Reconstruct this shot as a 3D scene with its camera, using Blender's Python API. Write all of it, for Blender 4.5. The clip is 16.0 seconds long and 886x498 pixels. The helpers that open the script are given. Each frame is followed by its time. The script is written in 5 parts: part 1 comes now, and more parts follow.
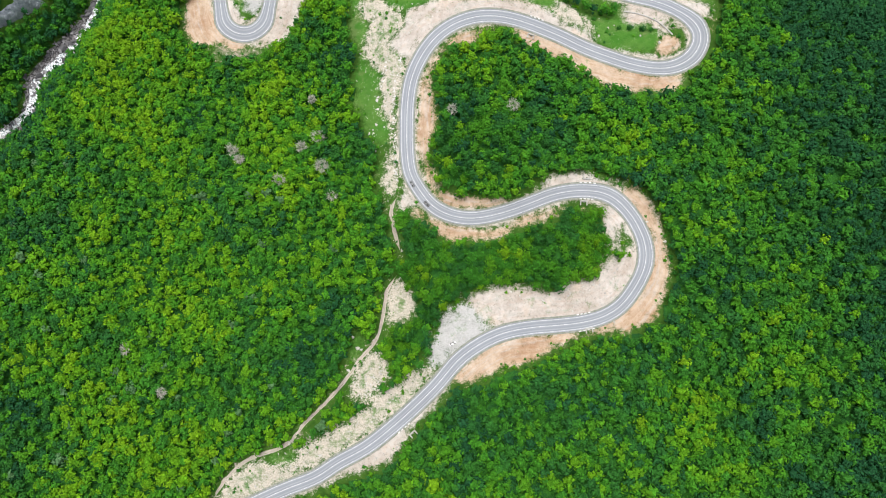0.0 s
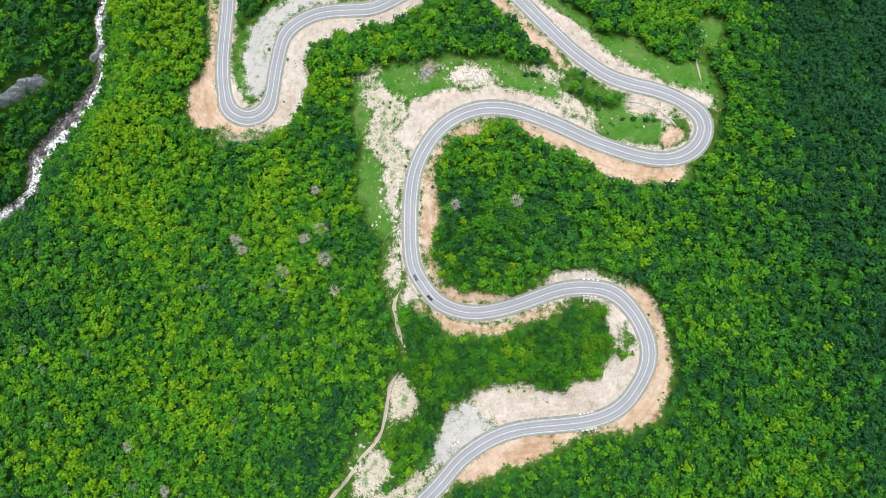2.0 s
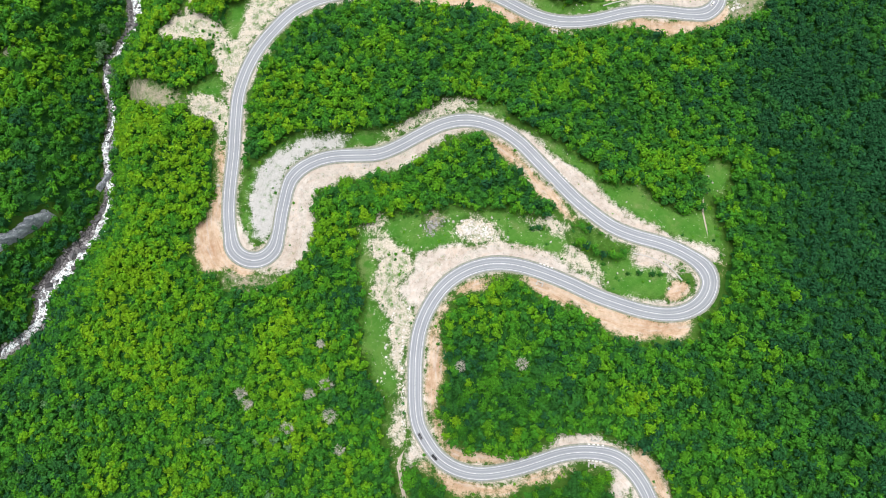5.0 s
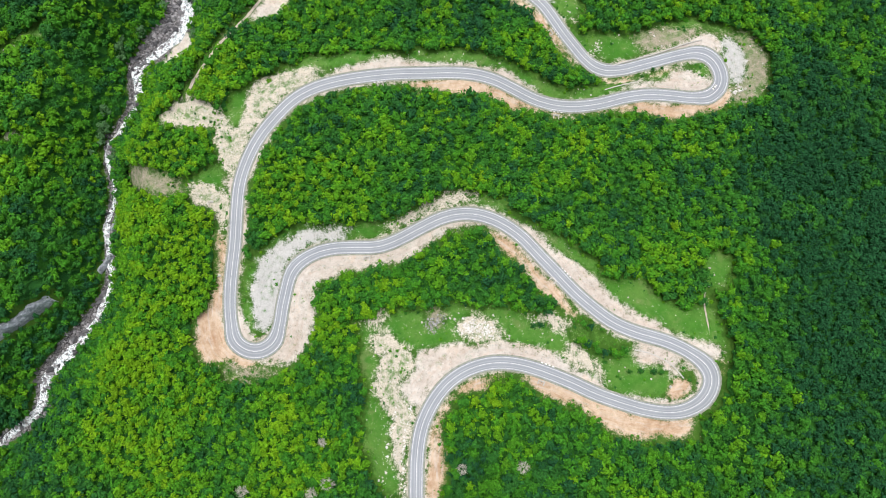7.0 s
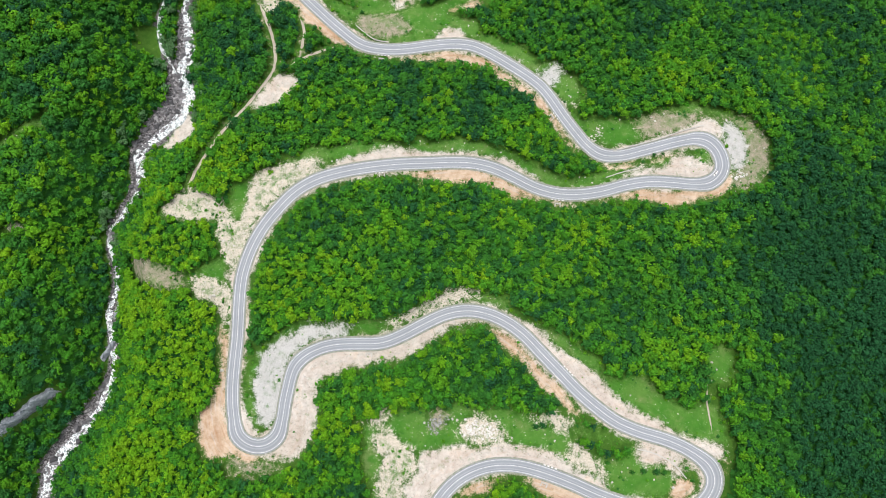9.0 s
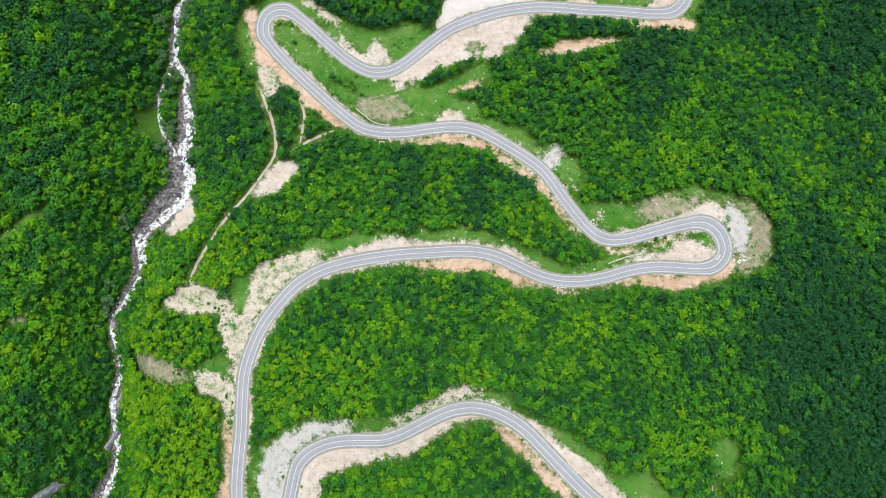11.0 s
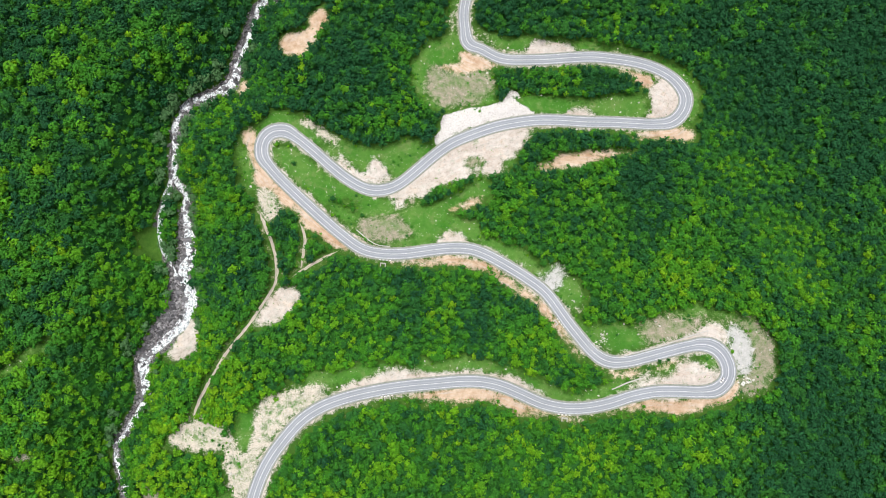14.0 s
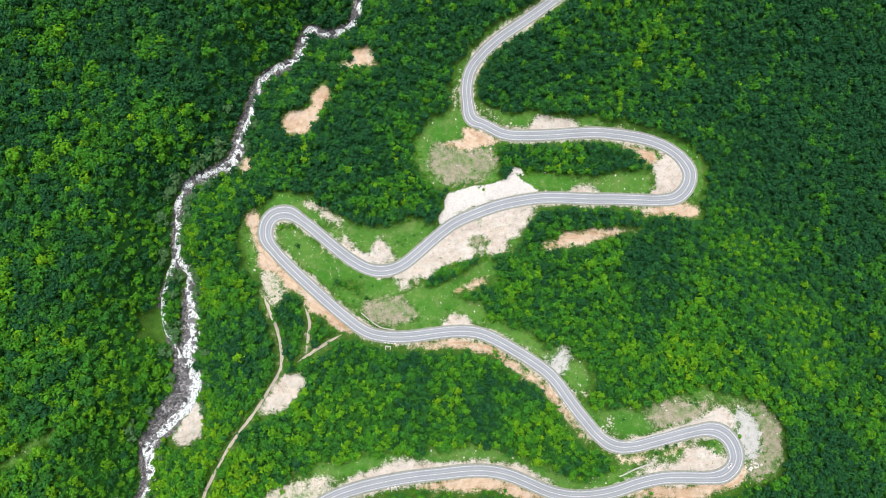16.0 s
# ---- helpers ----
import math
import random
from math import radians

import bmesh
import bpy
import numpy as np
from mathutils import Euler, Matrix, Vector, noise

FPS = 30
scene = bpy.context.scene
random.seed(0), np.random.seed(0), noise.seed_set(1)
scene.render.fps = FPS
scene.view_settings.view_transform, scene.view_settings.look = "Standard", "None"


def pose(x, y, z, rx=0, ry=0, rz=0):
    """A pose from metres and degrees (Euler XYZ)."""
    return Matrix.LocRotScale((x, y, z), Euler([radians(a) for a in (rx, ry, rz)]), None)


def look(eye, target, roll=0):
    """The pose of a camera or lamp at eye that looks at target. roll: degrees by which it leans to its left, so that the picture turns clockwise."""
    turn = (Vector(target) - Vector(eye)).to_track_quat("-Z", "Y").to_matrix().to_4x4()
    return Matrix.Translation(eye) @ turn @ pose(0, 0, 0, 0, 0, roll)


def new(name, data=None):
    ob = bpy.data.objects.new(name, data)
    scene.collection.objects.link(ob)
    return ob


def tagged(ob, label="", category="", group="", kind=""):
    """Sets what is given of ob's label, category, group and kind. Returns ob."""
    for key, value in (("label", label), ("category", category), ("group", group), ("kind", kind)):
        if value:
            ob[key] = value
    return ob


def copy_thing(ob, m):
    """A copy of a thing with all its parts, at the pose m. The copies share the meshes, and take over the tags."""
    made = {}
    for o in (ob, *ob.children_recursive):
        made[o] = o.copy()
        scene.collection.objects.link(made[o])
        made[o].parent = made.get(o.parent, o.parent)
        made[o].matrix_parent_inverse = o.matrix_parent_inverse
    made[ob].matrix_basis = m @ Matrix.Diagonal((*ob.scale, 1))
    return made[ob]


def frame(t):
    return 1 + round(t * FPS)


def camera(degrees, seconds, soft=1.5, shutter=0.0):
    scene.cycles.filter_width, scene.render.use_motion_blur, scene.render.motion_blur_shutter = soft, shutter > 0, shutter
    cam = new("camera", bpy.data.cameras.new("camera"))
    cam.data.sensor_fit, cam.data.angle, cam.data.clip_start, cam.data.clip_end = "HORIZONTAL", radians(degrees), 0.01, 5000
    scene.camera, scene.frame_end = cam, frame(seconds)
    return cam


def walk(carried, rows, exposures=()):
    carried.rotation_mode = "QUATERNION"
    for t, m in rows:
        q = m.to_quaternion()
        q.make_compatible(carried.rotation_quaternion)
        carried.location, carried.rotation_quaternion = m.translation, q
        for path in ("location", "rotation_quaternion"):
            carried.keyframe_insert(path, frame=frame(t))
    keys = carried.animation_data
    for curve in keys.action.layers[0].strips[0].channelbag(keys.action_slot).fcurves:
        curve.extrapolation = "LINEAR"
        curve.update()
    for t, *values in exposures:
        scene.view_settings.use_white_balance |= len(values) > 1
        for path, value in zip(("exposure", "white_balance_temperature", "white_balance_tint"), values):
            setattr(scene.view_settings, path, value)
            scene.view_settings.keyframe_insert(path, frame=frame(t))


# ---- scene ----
# ---------------------------------------------------------------- camera
cam = camera(70.0, 16.0, soft=1.0)
PATH = [
    (0, 0.00, 0.00, 600.00, -0.000, 0.000, 0.000),
    (0.5, -0.63, 13.96, 600.05, -0.123, 0.029, 0.037),
    (1, -1.09, 28.63, 600.10, -0.171, 0.037, 0.077),
    (1.5, -1.38, 43.83, 600.09, -0.175, 0.031, 0.121),
    (2, -1.71, 59.47, 600.05, -0.146, 0.039, 0.172),
    (2.5, -2.10, 75.65, 600.04, -0.072, 0.073, 0.230),
    (3, -2.58, 91.83, 600.05, -0.016, 0.135, 0.293),
    (3.5, -2.96, 108.13, 600.10, 0.037, 0.193, 0.360),
    (4, -3.23, 124.48, 600.12, 0.083, 0.239, 0.418),
    (4.5, -3.46, 140.74, 600.07, 0.109, 0.278, 0.465),
    (5, -3.70, 156.82, 599.95, 0.106, 0.315, 0.502),
    (7.5, -5.09, 237.51, 599.51, -0.113, 0.397, 0.516),
    (8, -5.30, 253.71, 599.82, -0.082, 0.447, 0.437),
    (8.5, -5.36, 269.98, 599.93, -0.037, 0.476, 0.347),
    (9, -5.41, 286.16, 599.95, -0.005, 0.509, 0.250),
    (11.5, -4.83, 366.93, 599.06, 0.071, 0.768, -0.604),
    (12, -4.75, 382.77, 598.93, 0.055, 0.733, -0.782),
    (12.5, -4.79, 398.20, 598.81, -0.021, 0.703, -0.961),
    (13, -5.06, 414.03, 598.70, -0.043, 0.692, -1.143),
    (13.5, -5.44, 430.23, 598.62, -0.016, 0.678, -1.311),
    (14, -5.88, 446.55, 598.52, 0.027, 0.660, -1.457),
    (14.5, -6.34, 462.75, 598.30, 0.054, 0.637, -1.585),
    (15, -6.82, 478.91, 597.95, 0.082, 0.619, -1.706),
    (15.5, -7.37, 495.07, 597.53, 0.111, 0.616, -1.831),
    (16, -8.01, 510.98, 597.04, 0.108, 0.628, -1.963),
]
walk(cam, [(t, pose(x, y, z, rx, ry, rz)) for t, x, y, z, rx, ry, rz in PATH], exposures=[(0.0, 0.10), (2.5, 0.16), (5.0, 0.18), (8.0, 0.10), (9.5, 0.10), (12.0, 0.13), (16.0, 0.18)])

# ---------------------------------------------------------------- light: a bright, thinly overcast day
world = bpy.data.worlds.new("world")
scene.world = world
world.use_nodes = True
sky = world.node_tree.nodes.new("ShaderNodeTexSky")
sky.sky_type, sky.sun_disc = "NISHITA", False
sky.sun_elevation, sky.sun_rotation = radians(70), radians(-6)
sky.air_density, sky.dust_density, sky.ozone_density = 1.0, 4.0, 1.0
backing = world.node_tree.nodes["Background"]
backing.inputs["Strength"].default_value = 0.145
veil = world.node_tree.nodes.new("ShaderNodeHueSaturation")  # thin cloud takes most of the blue out of the sky
veil.inputs["Saturation"].default_value = 0.35
world.node_tree.links.new(sky.outputs[0], veil.inputs["Color"])
world.node_tree.links.new(veil.outputs[0], backing.inputs[0])
sun = new("sun", bpy.data.lights.new("sun", "SUN"))
sun.data.energy, sun.data.angle, sun.data.color = 1.8, radians(38), (1.0, 0.97, 0.92)
sun.matrix_world = look((-15, 150, 700), (0, 0, 280))

# ---------------------------------------------------------------- materials


def material(name, rough=0.9, spec=0.2):
    """An empty node material; returns it with its tree and its shader."""
    m = bpy.data.materials.new(name)
    m.use_nodes = True
    shader = m.node_tree.nodes["Principled BSDF"]
    shader.inputs["Roughness"].default_value = rough
    shader.inputs["Specular IOR Level"].default_value = spec
    return m, m.node_tree, shader


def noise_node(tree, scale, detail=4.0, rough=0.6, coords=None):
    n = tree.nodes.new("ShaderNodeTexNoise")
    n.inputs["Scale"].default_value, n.inputs["Detail"].default_value, n.inputs["Roughness"].default_value = scale, detail, rough
    if coords is None:
        coords = tree.nodes.new("ShaderNodeNewGeometry").outputs["Position"]
    tree.links.new(coords, n.inputs["Vector"])
    return n.outputs["Fac"]


def ramp(tree, fac, *stops):
    """A colour ramp of (place, colour); a colour is a grey or three numbers."""
    r = tree.nodes.new("ShaderNodeValToRGB")
    while len(r.color_ramp.elements) < len(stops):
        r.color_ramp.elements.new(0.5)
    for e, (p, c) in zip(r.color_ramp.elements, stops):
        e.position, e.color = p, (c, c, c, 1) if isinstance(c, (int, float)) else (*c, 1)
    tree.links.new(fac, r.inputs[0])
    return r.outputs[0]


def calc(tree, op, a, b):
    n = tree.nodes.new("ShaderNodeMath")
    n.operation = op
    for slot, v in zip(n.inputs, (a, b)):
        if isinstance(v, (int, float)):
            slot.default_value = v
        else:
            tree.links.new(v, slot)
    return n.outputs[0]


def mix(tree, fac, a, b, how="MIX"):
    n = tree.nodes.new("ShaderNodeMix")
    n.data_type, n.blend_type = "RGBA", how
    for slot, v in ((n.inputs[0], fac), (n.inputs[6], a), (n.inputs[7], b)):
        if isinstance(v, (int, float)):
            slot.default_value = v
        elif isinstance(v, tuple):
            slot.default_value = (*v, 1)
        else:
            tree.links.new(v, slot)
    return n.outputs[2]


def bump(tree, shader, height, strength=0.5, distance=0.2):
    b = tree.nodes.new("ShaderNodeBump")
    b.inputs["Strength"].default_value, b.inputs["Distance"].default_value = strength, distance
    tree.links.new(height, b.inputs["Height"])
    tree.links.new(b.outputs[0], shader.inputs["Normal"])


def plain(name, low, high, scale, rough=0.9, relief=0.3, spec=0.2, random_tint=0.0, distance=0.1):
    """A mottled surface between two colours, with grain and relief."""
    m, tree, shader = material(name, rough, spec)
    fac = calc(tree, "MULTIPLY_ADD", noise_node(tree, scale), 0.6)
    tree.nodes[-1].inputs[2].default_value = 0.0
    tree.links.new(calc(tree, "MULTIPLY", noise_node(tree, scale * 7, 3), 0.4), tree.nodes[fac.node.name].inputs[2])
    colour = ramp(tree, fac, (0.3, low), (0.7, high))
    if random_tint:
        info = tree.nodes.new("ShaderNodeObjectInfo")
        chance = calc(tree, "FRACT", calc(tree, "ADD", info.outputs["Random"], tree.nodes.new("ShaderNodeNewGeometry").outputs["Random Per Island"]), 0.0)
        colour = mix(tree, random_tint, colour, ramp(tree, chance, (0.0, low), (1.0, high)))
    tree.links.new(colour, shader.inputs["Base Color"])
    bump(tree, shader, fac, relief, distance)
    return m


def ground_material():
    """Forest floor, and over it the bare, stony and grassy places by the sheet's own cover masks."""
    m, tree, shader = material("ground", 0.95, 0.1)
    a = tree.nodes.new("ShaderNodeVertexColor")
    a.layer_name = "cover_a"
    b = tree.nodes.new("ShaderNodeVertexColor")
    b.layer_name = "cover_b"
    masks = []
    for at in (a, b):
        sep = tree.nodes.new("ShaderNodeSeparateColor")
        tree.links.new(at.outputs["Color"], sep.inputs[0])
        masks += [*sep.outputs, at.outputs["Alpha"]]
    broad, middle, fine = noise_node(tree, 0.05, 5), noise_node(tree, 0.22, 5, 0.7), noise_node(tree, 1.1, 4, 0.7)
    ragged = calc(tree, "ADD", calc(tree, "MULTIPLY", middle, 1.7), calc(tree, "MULTIPLY", fine, 1.3))
    ragged = calc(tree, "SUBTRACT", ragged, 1.5)

    def edge(mask, spread=0.9, low=0.34, high=0.68):
        return ramp(tree, calc(tree, "ADD", mask, calc(tree, "MULTIPLY", ragged, spread)), (low, 0.0), (high, 1.0))

    def tone(fac, *stops):
        return ramp(tree, fac, *stops)

    soil, pale, rubble, grass, gravel, dry, stone, bed = masks
    meadow = mix(tree, 0.5, tone(middle, (0.34, (0.046, 0.175, 0.016)), (0.64, (0.090, 0.25, 0.032))), tone(broad, (0.38, (0.046, 0.18, 0.020)), (0.62, (0.14, 0.25, 0.06))))
    meadow = mix(tree, ramp(tree, noise_node(tree, 0.09, 4, 0.65), (0.54, 0.0), (0.68, 0.45)), meadow, (0.22, 0.25, 0.11))
    meadow = mix(tree, ramp(tree, noise_node(tree, 0.35, 6, 0.8), (0.60, 0.0), (0.70, 0.65)), meadow, (0.60, 0.55, 0.46))
    earth = mix(tree, 0.5, tone(broad, (0.38, (0.48, 0.29, 0.17)), (0.58, (0.70, 0.54, 0.40))), tone(middle, (0.34, (0.42, 0.265, 0.165)), (0.66, (0.73, 0.59, 0.46))))
    chalk = mix(tree, 0.5, tone(broad, (0.36, (0.50, 0.405, 0.335)), (0.62, (0.70, 0.645, 0.595))), tone(middle, (0.34, (0.44, 0.37, 0.31)), (0.60, (0.73, 0.685, 0.645))))
    stones = mix(tree, 0.5, tone(middle, (0.36, (0.34, 0.33, 0.22)), (0.54, (0.66, 0.57, 0.47))), tone(fine, (0.38, (0.31, 0.31, 0.22)), (0.60, (0.76, 0.71, 0.65))))
    grit = mix(tree, 0.5, tone(middle, (0.35, (0.42, 0.42, 0.40)), (0.65, (0.62, 0.61, 0.60))), tone(fine, (0.36, (0.40, 0.40, 0.38)), (0.62, (0.64, 0.63, 0.62))))
    straw = mix(tree, 0.5, tone(middle, (0.38, (0.13, 0.19, 0.07)), (0.60, (0.44, 0.35, 0.29))), tone(fine, (0.34, (0.14, 0.19, 0.075)), (0.66, (0.50, 0.42, 0.37))))
    pebbly = ramp(tree, noise_node(tree, 0.62, 4, 0.85), (0.565, 0.0), (0.61, 1.0))
    # Benches and graded bands run along the road: noise stretched by the distance from it.
    beside = tree.nodes.new("ShaderNodeAttribute")
    beside.attribute_name = "road_distance"
    place = tree.nodes.new("ShaderNodeSeparateXYZ")
    tree.links.new(tree.nodes.new("ShaderNodeNewGeometry").outputs["Position"], place.inputs[0])
    bands = tree.nodes.new("ShaderNodeCombineXYZ")
    for slot, value in zip(bands.inputs, (calc(tree, "MULTIPLY", beside.outputs["Fac"], 0.42), calc(tree, "MULTIPLY", place.outputs[0], 0.06), calc(tree, "MULTIPLY", place.outputs[1], 0.06))):
        tree.links.new(value, slot)
    streaks = noise_node(tree, 1.0, 5, 0.7, bands.outputs[0])
    stained = noise_node(tree, 0.10, 5, 0.7)
    chalk = mix(tree, ramp(tree, stained, (0.55, 0.0), (0.68, 0.5)), chalk, earth)
    earth = mix(tree, ramp(tree, streaks, (0.50, 0.0), (0.64, 0.6)), earth, chalk)
    earth = mix(tree, ramp(tree, streaks, (0.32, 0.7), (0.46, 0.0)), earth, (0.46, 0.27, 0.16))
    chalk = mix(tree, ramp(tree, streaks, (0.36, 0.6), (0.47, 0.0)), chalk, (0.56, 0.45, 0.37))
    chalk = mix(tree, ramp(tree, streaks, (0.56, 0.0), (0.66, 0.6)), chalk, (0.52, 0.50, 0.45))
    riprap = tone(fine, (0.36, (0.44, 0.41, 0.38)), (0.6, (0.78, 0.75, 0.72)))
    colour = tone(middle, (0.3, (0.036, 0.11, 0.014)), (0.7, (0.085, 0.18, 0.026)))
    colour = mix(tree, edge(grass), colour, meadow)
    straw = mix(tree, ramp(tree, stained, (0.48, 0.0), (0.62, 0.6)), straw, meadow)
    colour = mix(tree, edge(dry), colour, straw)
    colour = mix(tree, edge(soil, 0.8), colour, earth)
    colour = mix(tree, edge(pale, 0.8), colour, chalk)
    colour = mix(tree, edge(rubble, 1.0), colour, stones)
    bare = calc(tree, "ADD", calc(tree, "MULTIPLY", soil, 0.06), calc(tree, "ADD", calc(tree, "MULTIPLY", pale, 0.5), calc(tree, "MULTIPLY", gravel, 0.5)))
    colour = mix(tree, calc(tree, "MULTIPLY", pebbly, calc(tree, "MULTIPLY", bare, 0.75)), colour, (0.13, 0.13, 0.075))
    colour = mix(tree, edge(gravel, 0.9), colour, grit)
    tufts = ramp(tree, calc(tree, "MULTIPLY", noise_node(tree, 0.21, 6, 0.75), calc(tree, "ADD", calc(tree, "ADD", calc(tree, "MULTIPLY", rubble, 1.0), calc(tree, "MULTIPLY", gravel, 0.86)), calc(tree, "ADD", calc(tree, "MULTIPLY", pale, 0.80), calc(tree, "MULTIPLY", soil, 0.74)))), (0.44, 0.0), (0.58, 0.85))
    colour = mix(tree, tufts, colour, meadow)
    colour = mix(tree, edge(stone, 0.3), colour, riprap)
    colour = mix(tree, edge(bed, 0.4), colour, tone(fine, (0.42, (0.035, 0.035, 0.037)), (0.64, (0.32, 0.305, 0.31))))
    tree.links.new(colour, shader.inputs["Base Color"])
    bump(tree, shader, calc(tree, "ADD", calc(tree, "ADD", middle, streaks), calc(tree, "MULTIPLY", fine, 0.5)), 0.8, 0.9)
    return m


def leaf_material(name, dark, mid, bright, yellow):
    """Foliage: a tint for each tree, mottled by clumps and leaves."""
    m, tree, shader = material(name, 0.75, 0.15)
    tint = tree.nodes.new("ShaderNodeAttribute")
    tint.attribute_name = "tint"
    leafy = noise_node(tree, 1.3, 5, 0.8)
    fac = calc(tree, "ADD", calc(tree, "MULTIPLY", tint.outputs["Fac"], 0.86), calc(tree, "MULTIPLY", leafy, 0.18))
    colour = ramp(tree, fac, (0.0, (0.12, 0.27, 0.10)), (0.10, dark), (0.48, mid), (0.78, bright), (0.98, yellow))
    colour = mix(tree, 1.0, colour, ramp(tree, leafy, (0.36, 0.58), (0.58, 1.0)), "MULTIPLY")
    clump = tree.nodes.new("ShaderNodeNewGeometry").outputs["Random Per Island"]
    colour = mix(tree, 1.0, colour, ramp(tree, clump, (0.0, 0.66), (1.0, 1.06)), "MULTIPLY")
    tree.links.new(colour, shader.inputs["Base Color"])
    bump(tree, shader, leafy, 0.6, 0.6)
    return m


def water_material():
    """White water over dark green pools."""
    m, tree, shader = material("stream_water", 0.25, 0.5)
    geo = tree.nodes.new("ShaderNodeNewGeometry").outputs["Position"]
    fac = calc(tree, "ADD", calc(tree, "MULTIPLY", noise_node(tree, 0.5, 6, 0.85, geo), 0.55), calc(tree, "MULTIPLY", noise_node(tree, 1.4, 4, 0.7, geo), 0.45))
    tree.links.new(ramp(tree, fac, (0.425, (0.03, 0.045, 0.045)), (0.465, (0.30, 0.38, 0.40)), (0.51, (0.86, 0.88, 0.91))), shader.inputs["Base Color"])
    tree.links.new(ramp(tree, fac, (0.42, 0.12), (0.55, 0.8)), shader.inputs["Roughness"])
    bump(tree, shader, fac, 0.7, 0.3)
    return m


def asphalt_material():
    """Pale worn asphalt with two wheel tracks a lane, patched and streaked."""
    m, tree, shader = material("asphalt", 0.85, 0.25)
    uv = tree.nodes.new("ShaderNodeUVMap")
    sep = tree.nodes.new("ShaderNodeSeparateXYZ")
    tree.links.new(uv.outputs[0], sep.inputs[0])
    wheels = tree.nodes.new("ShaderNodeMath")
    wheels.operation = "SINE"
    tree.links.new(calc(tree, "MULTIPLY", sep.outputs[0], 3.6), wheels.inputs[0])
    base = mix(tree, 0.5, ramp(tree, noise_node(tree, 0.07, 5), (0.3, (0.32, 0.345, 0.385)), (0.7, (0.42, 0.445, 0.49))), ramp(tree, noise_node(tree, 3.0, 4, 0.8), (0.3, (0.32, 0.34, 0.375)), (0.7, (0.44, 0.46, 0.50))))
    worn = ramp(tree, wheels.outputs[0], (0.0, 0.82), (1.0, 1.0))
    colour = mix(tree, 1.0, base, worn, "MULTIPLY")
    tree.links.new(colour, shader.inputs["Base Color"])
    bump(tree, shader, noise_node(tree, 6.0, 3), 0.3, 0.02)
    return m


def track_material():
    """A dirt track: two pale ruts and a weedy crown between them."""
    m, tree, shader = material("dirt_track", 0.95, 0.1)
    uv = tree.nodes.new("ShaderNodeUVMap")
    sep = tree.nodes.new("ShaderNodeSeparateXYZ")
    tree.links.new(uv.outputs[0], sep.inputs[0])
    middle, fine = noise_node(tree, 0.35, 5, 0.7), noise_node(tree, 1.6, 4, 0.7)
    dirt = mix(tree, 0.5, ramp(tree, middle, (0.35, (0.40, 0.33, 0.27)), (0.60, (0.62, 0.55, 0.48))), ramp(tree, fine, (0.35, (0.38, 0.32, 0.26)), (0.62, (0.64, 0.58, 0.52))))
    weeds = calc(tree, "ADD", calc(tree, "MULTIPLY", calc(tree, "ABSOLUTE", sep.outputs[0], 0.0), -0.9), calc(tree, "MULTIPLY", middle, 1.6))
    colour = mix(tree, ramp(tree, weeds, (0.70, 0.0), (0.86, 0.7)), dirt, (0.20, 0.24, 0.09))
    tree.links.new(colour, shader.inputs["Base Color"])
    bump(tree, shader, fine, 0.6, 0.2)
    return m


GROUND, ASPHALT, WATER =  ground_material(), asphalt_material(), water_material()
DIRT = track_material()
LEAVES = leaf_material("leaves", (0.016, 0.105, 0.036), (0.066, 0.290, 0.017), (0.165, 0.425, 0.010), (0.32, 0.50, 0.010))
BARK = plain("bark", (0.06, 0.045, 0.03), (0.14, 0.11, 0.08), 2.0)
DEAD = plain("dead_twigs", (0.40, 0.39, 0.33), (0.60, 0.58, 0.52), 1.5)
PAINT = plain("road_paint", (0.68, 0.69, 0.70), (0.86, 0.87, 0.88), 0.8, 0.7, 0.05)
SHOULDER = plain("shoulder_gravel", (0.10, 0.14, 0.07), (0.48, 0.47, 0.44), 0.7, 0.95, 0.5)
ROCK = plain("limestone", (0.36, 0.34, 0.31), (0.78, 0.75, 0.70), 0.35, 0.9, 0.6, 0.2, 0.5)
WETROCK = plain("river_rock", (0.06, 0.06, 0.068), (0.50, 0.485, 0.50), 0.3, 0.7, 0.6, 0.3, 0.65)
DARKROCK = plain("wet_boulder", (0.025, 0.026, 0.03), (0.24, 0.235, 0.25), 0.3, 0.6, 0.6, 0.3, 0.6)
CLIFF = plain("cliff_rock", (0.15, 0.17, 0.195), (0.52, 0.56, 0.61), 0.3, 0.9, 1.0, 0.2, 0.0, 0.6)
RIPRAP = plain("quarry_stone", (0.56, 0.54, 0.52), (0.86, 0.83, 0.81), 0.5, 0.9, 0.5, 0.2, 0.4)
CONCRETE = plain("concrete", (0.44, 0.42, 0.40), (0.66, 0.64, 0.61), 0.9, 0.85, 0.2)
WHITEWASH = plain("whitewash", (0.74, 0.74, 0.73), (0.88, 0.88, 0.87), 1.5, 0.8, 0.1)
TYRE = plain("tyre_rubber", (0.015, 0.015, 0.016), (0.03, 0.03, 0.03), 4.0, 0.8, 0.1)
STEEL = plain("grey_steel", (0.35, 0.36, 0.37), (0.5, 0.51, 0.52), 3.0, 0.4, 0.1, 0.5)


def paint_material(name, colour, rough=0.3):
    m, tree, shader = material(name, rough, 0.5)
    dust = ramp(tree, noise_node(tree, 3.0), (0.4, colour), (0.8, tuple(0.85 * c + 0.03 for c in colour)))
    tree.links.new(dust, shader.inputs["Base Color"])
    shader.inputs["Coat Weight"].default_value = 0.4
    return m


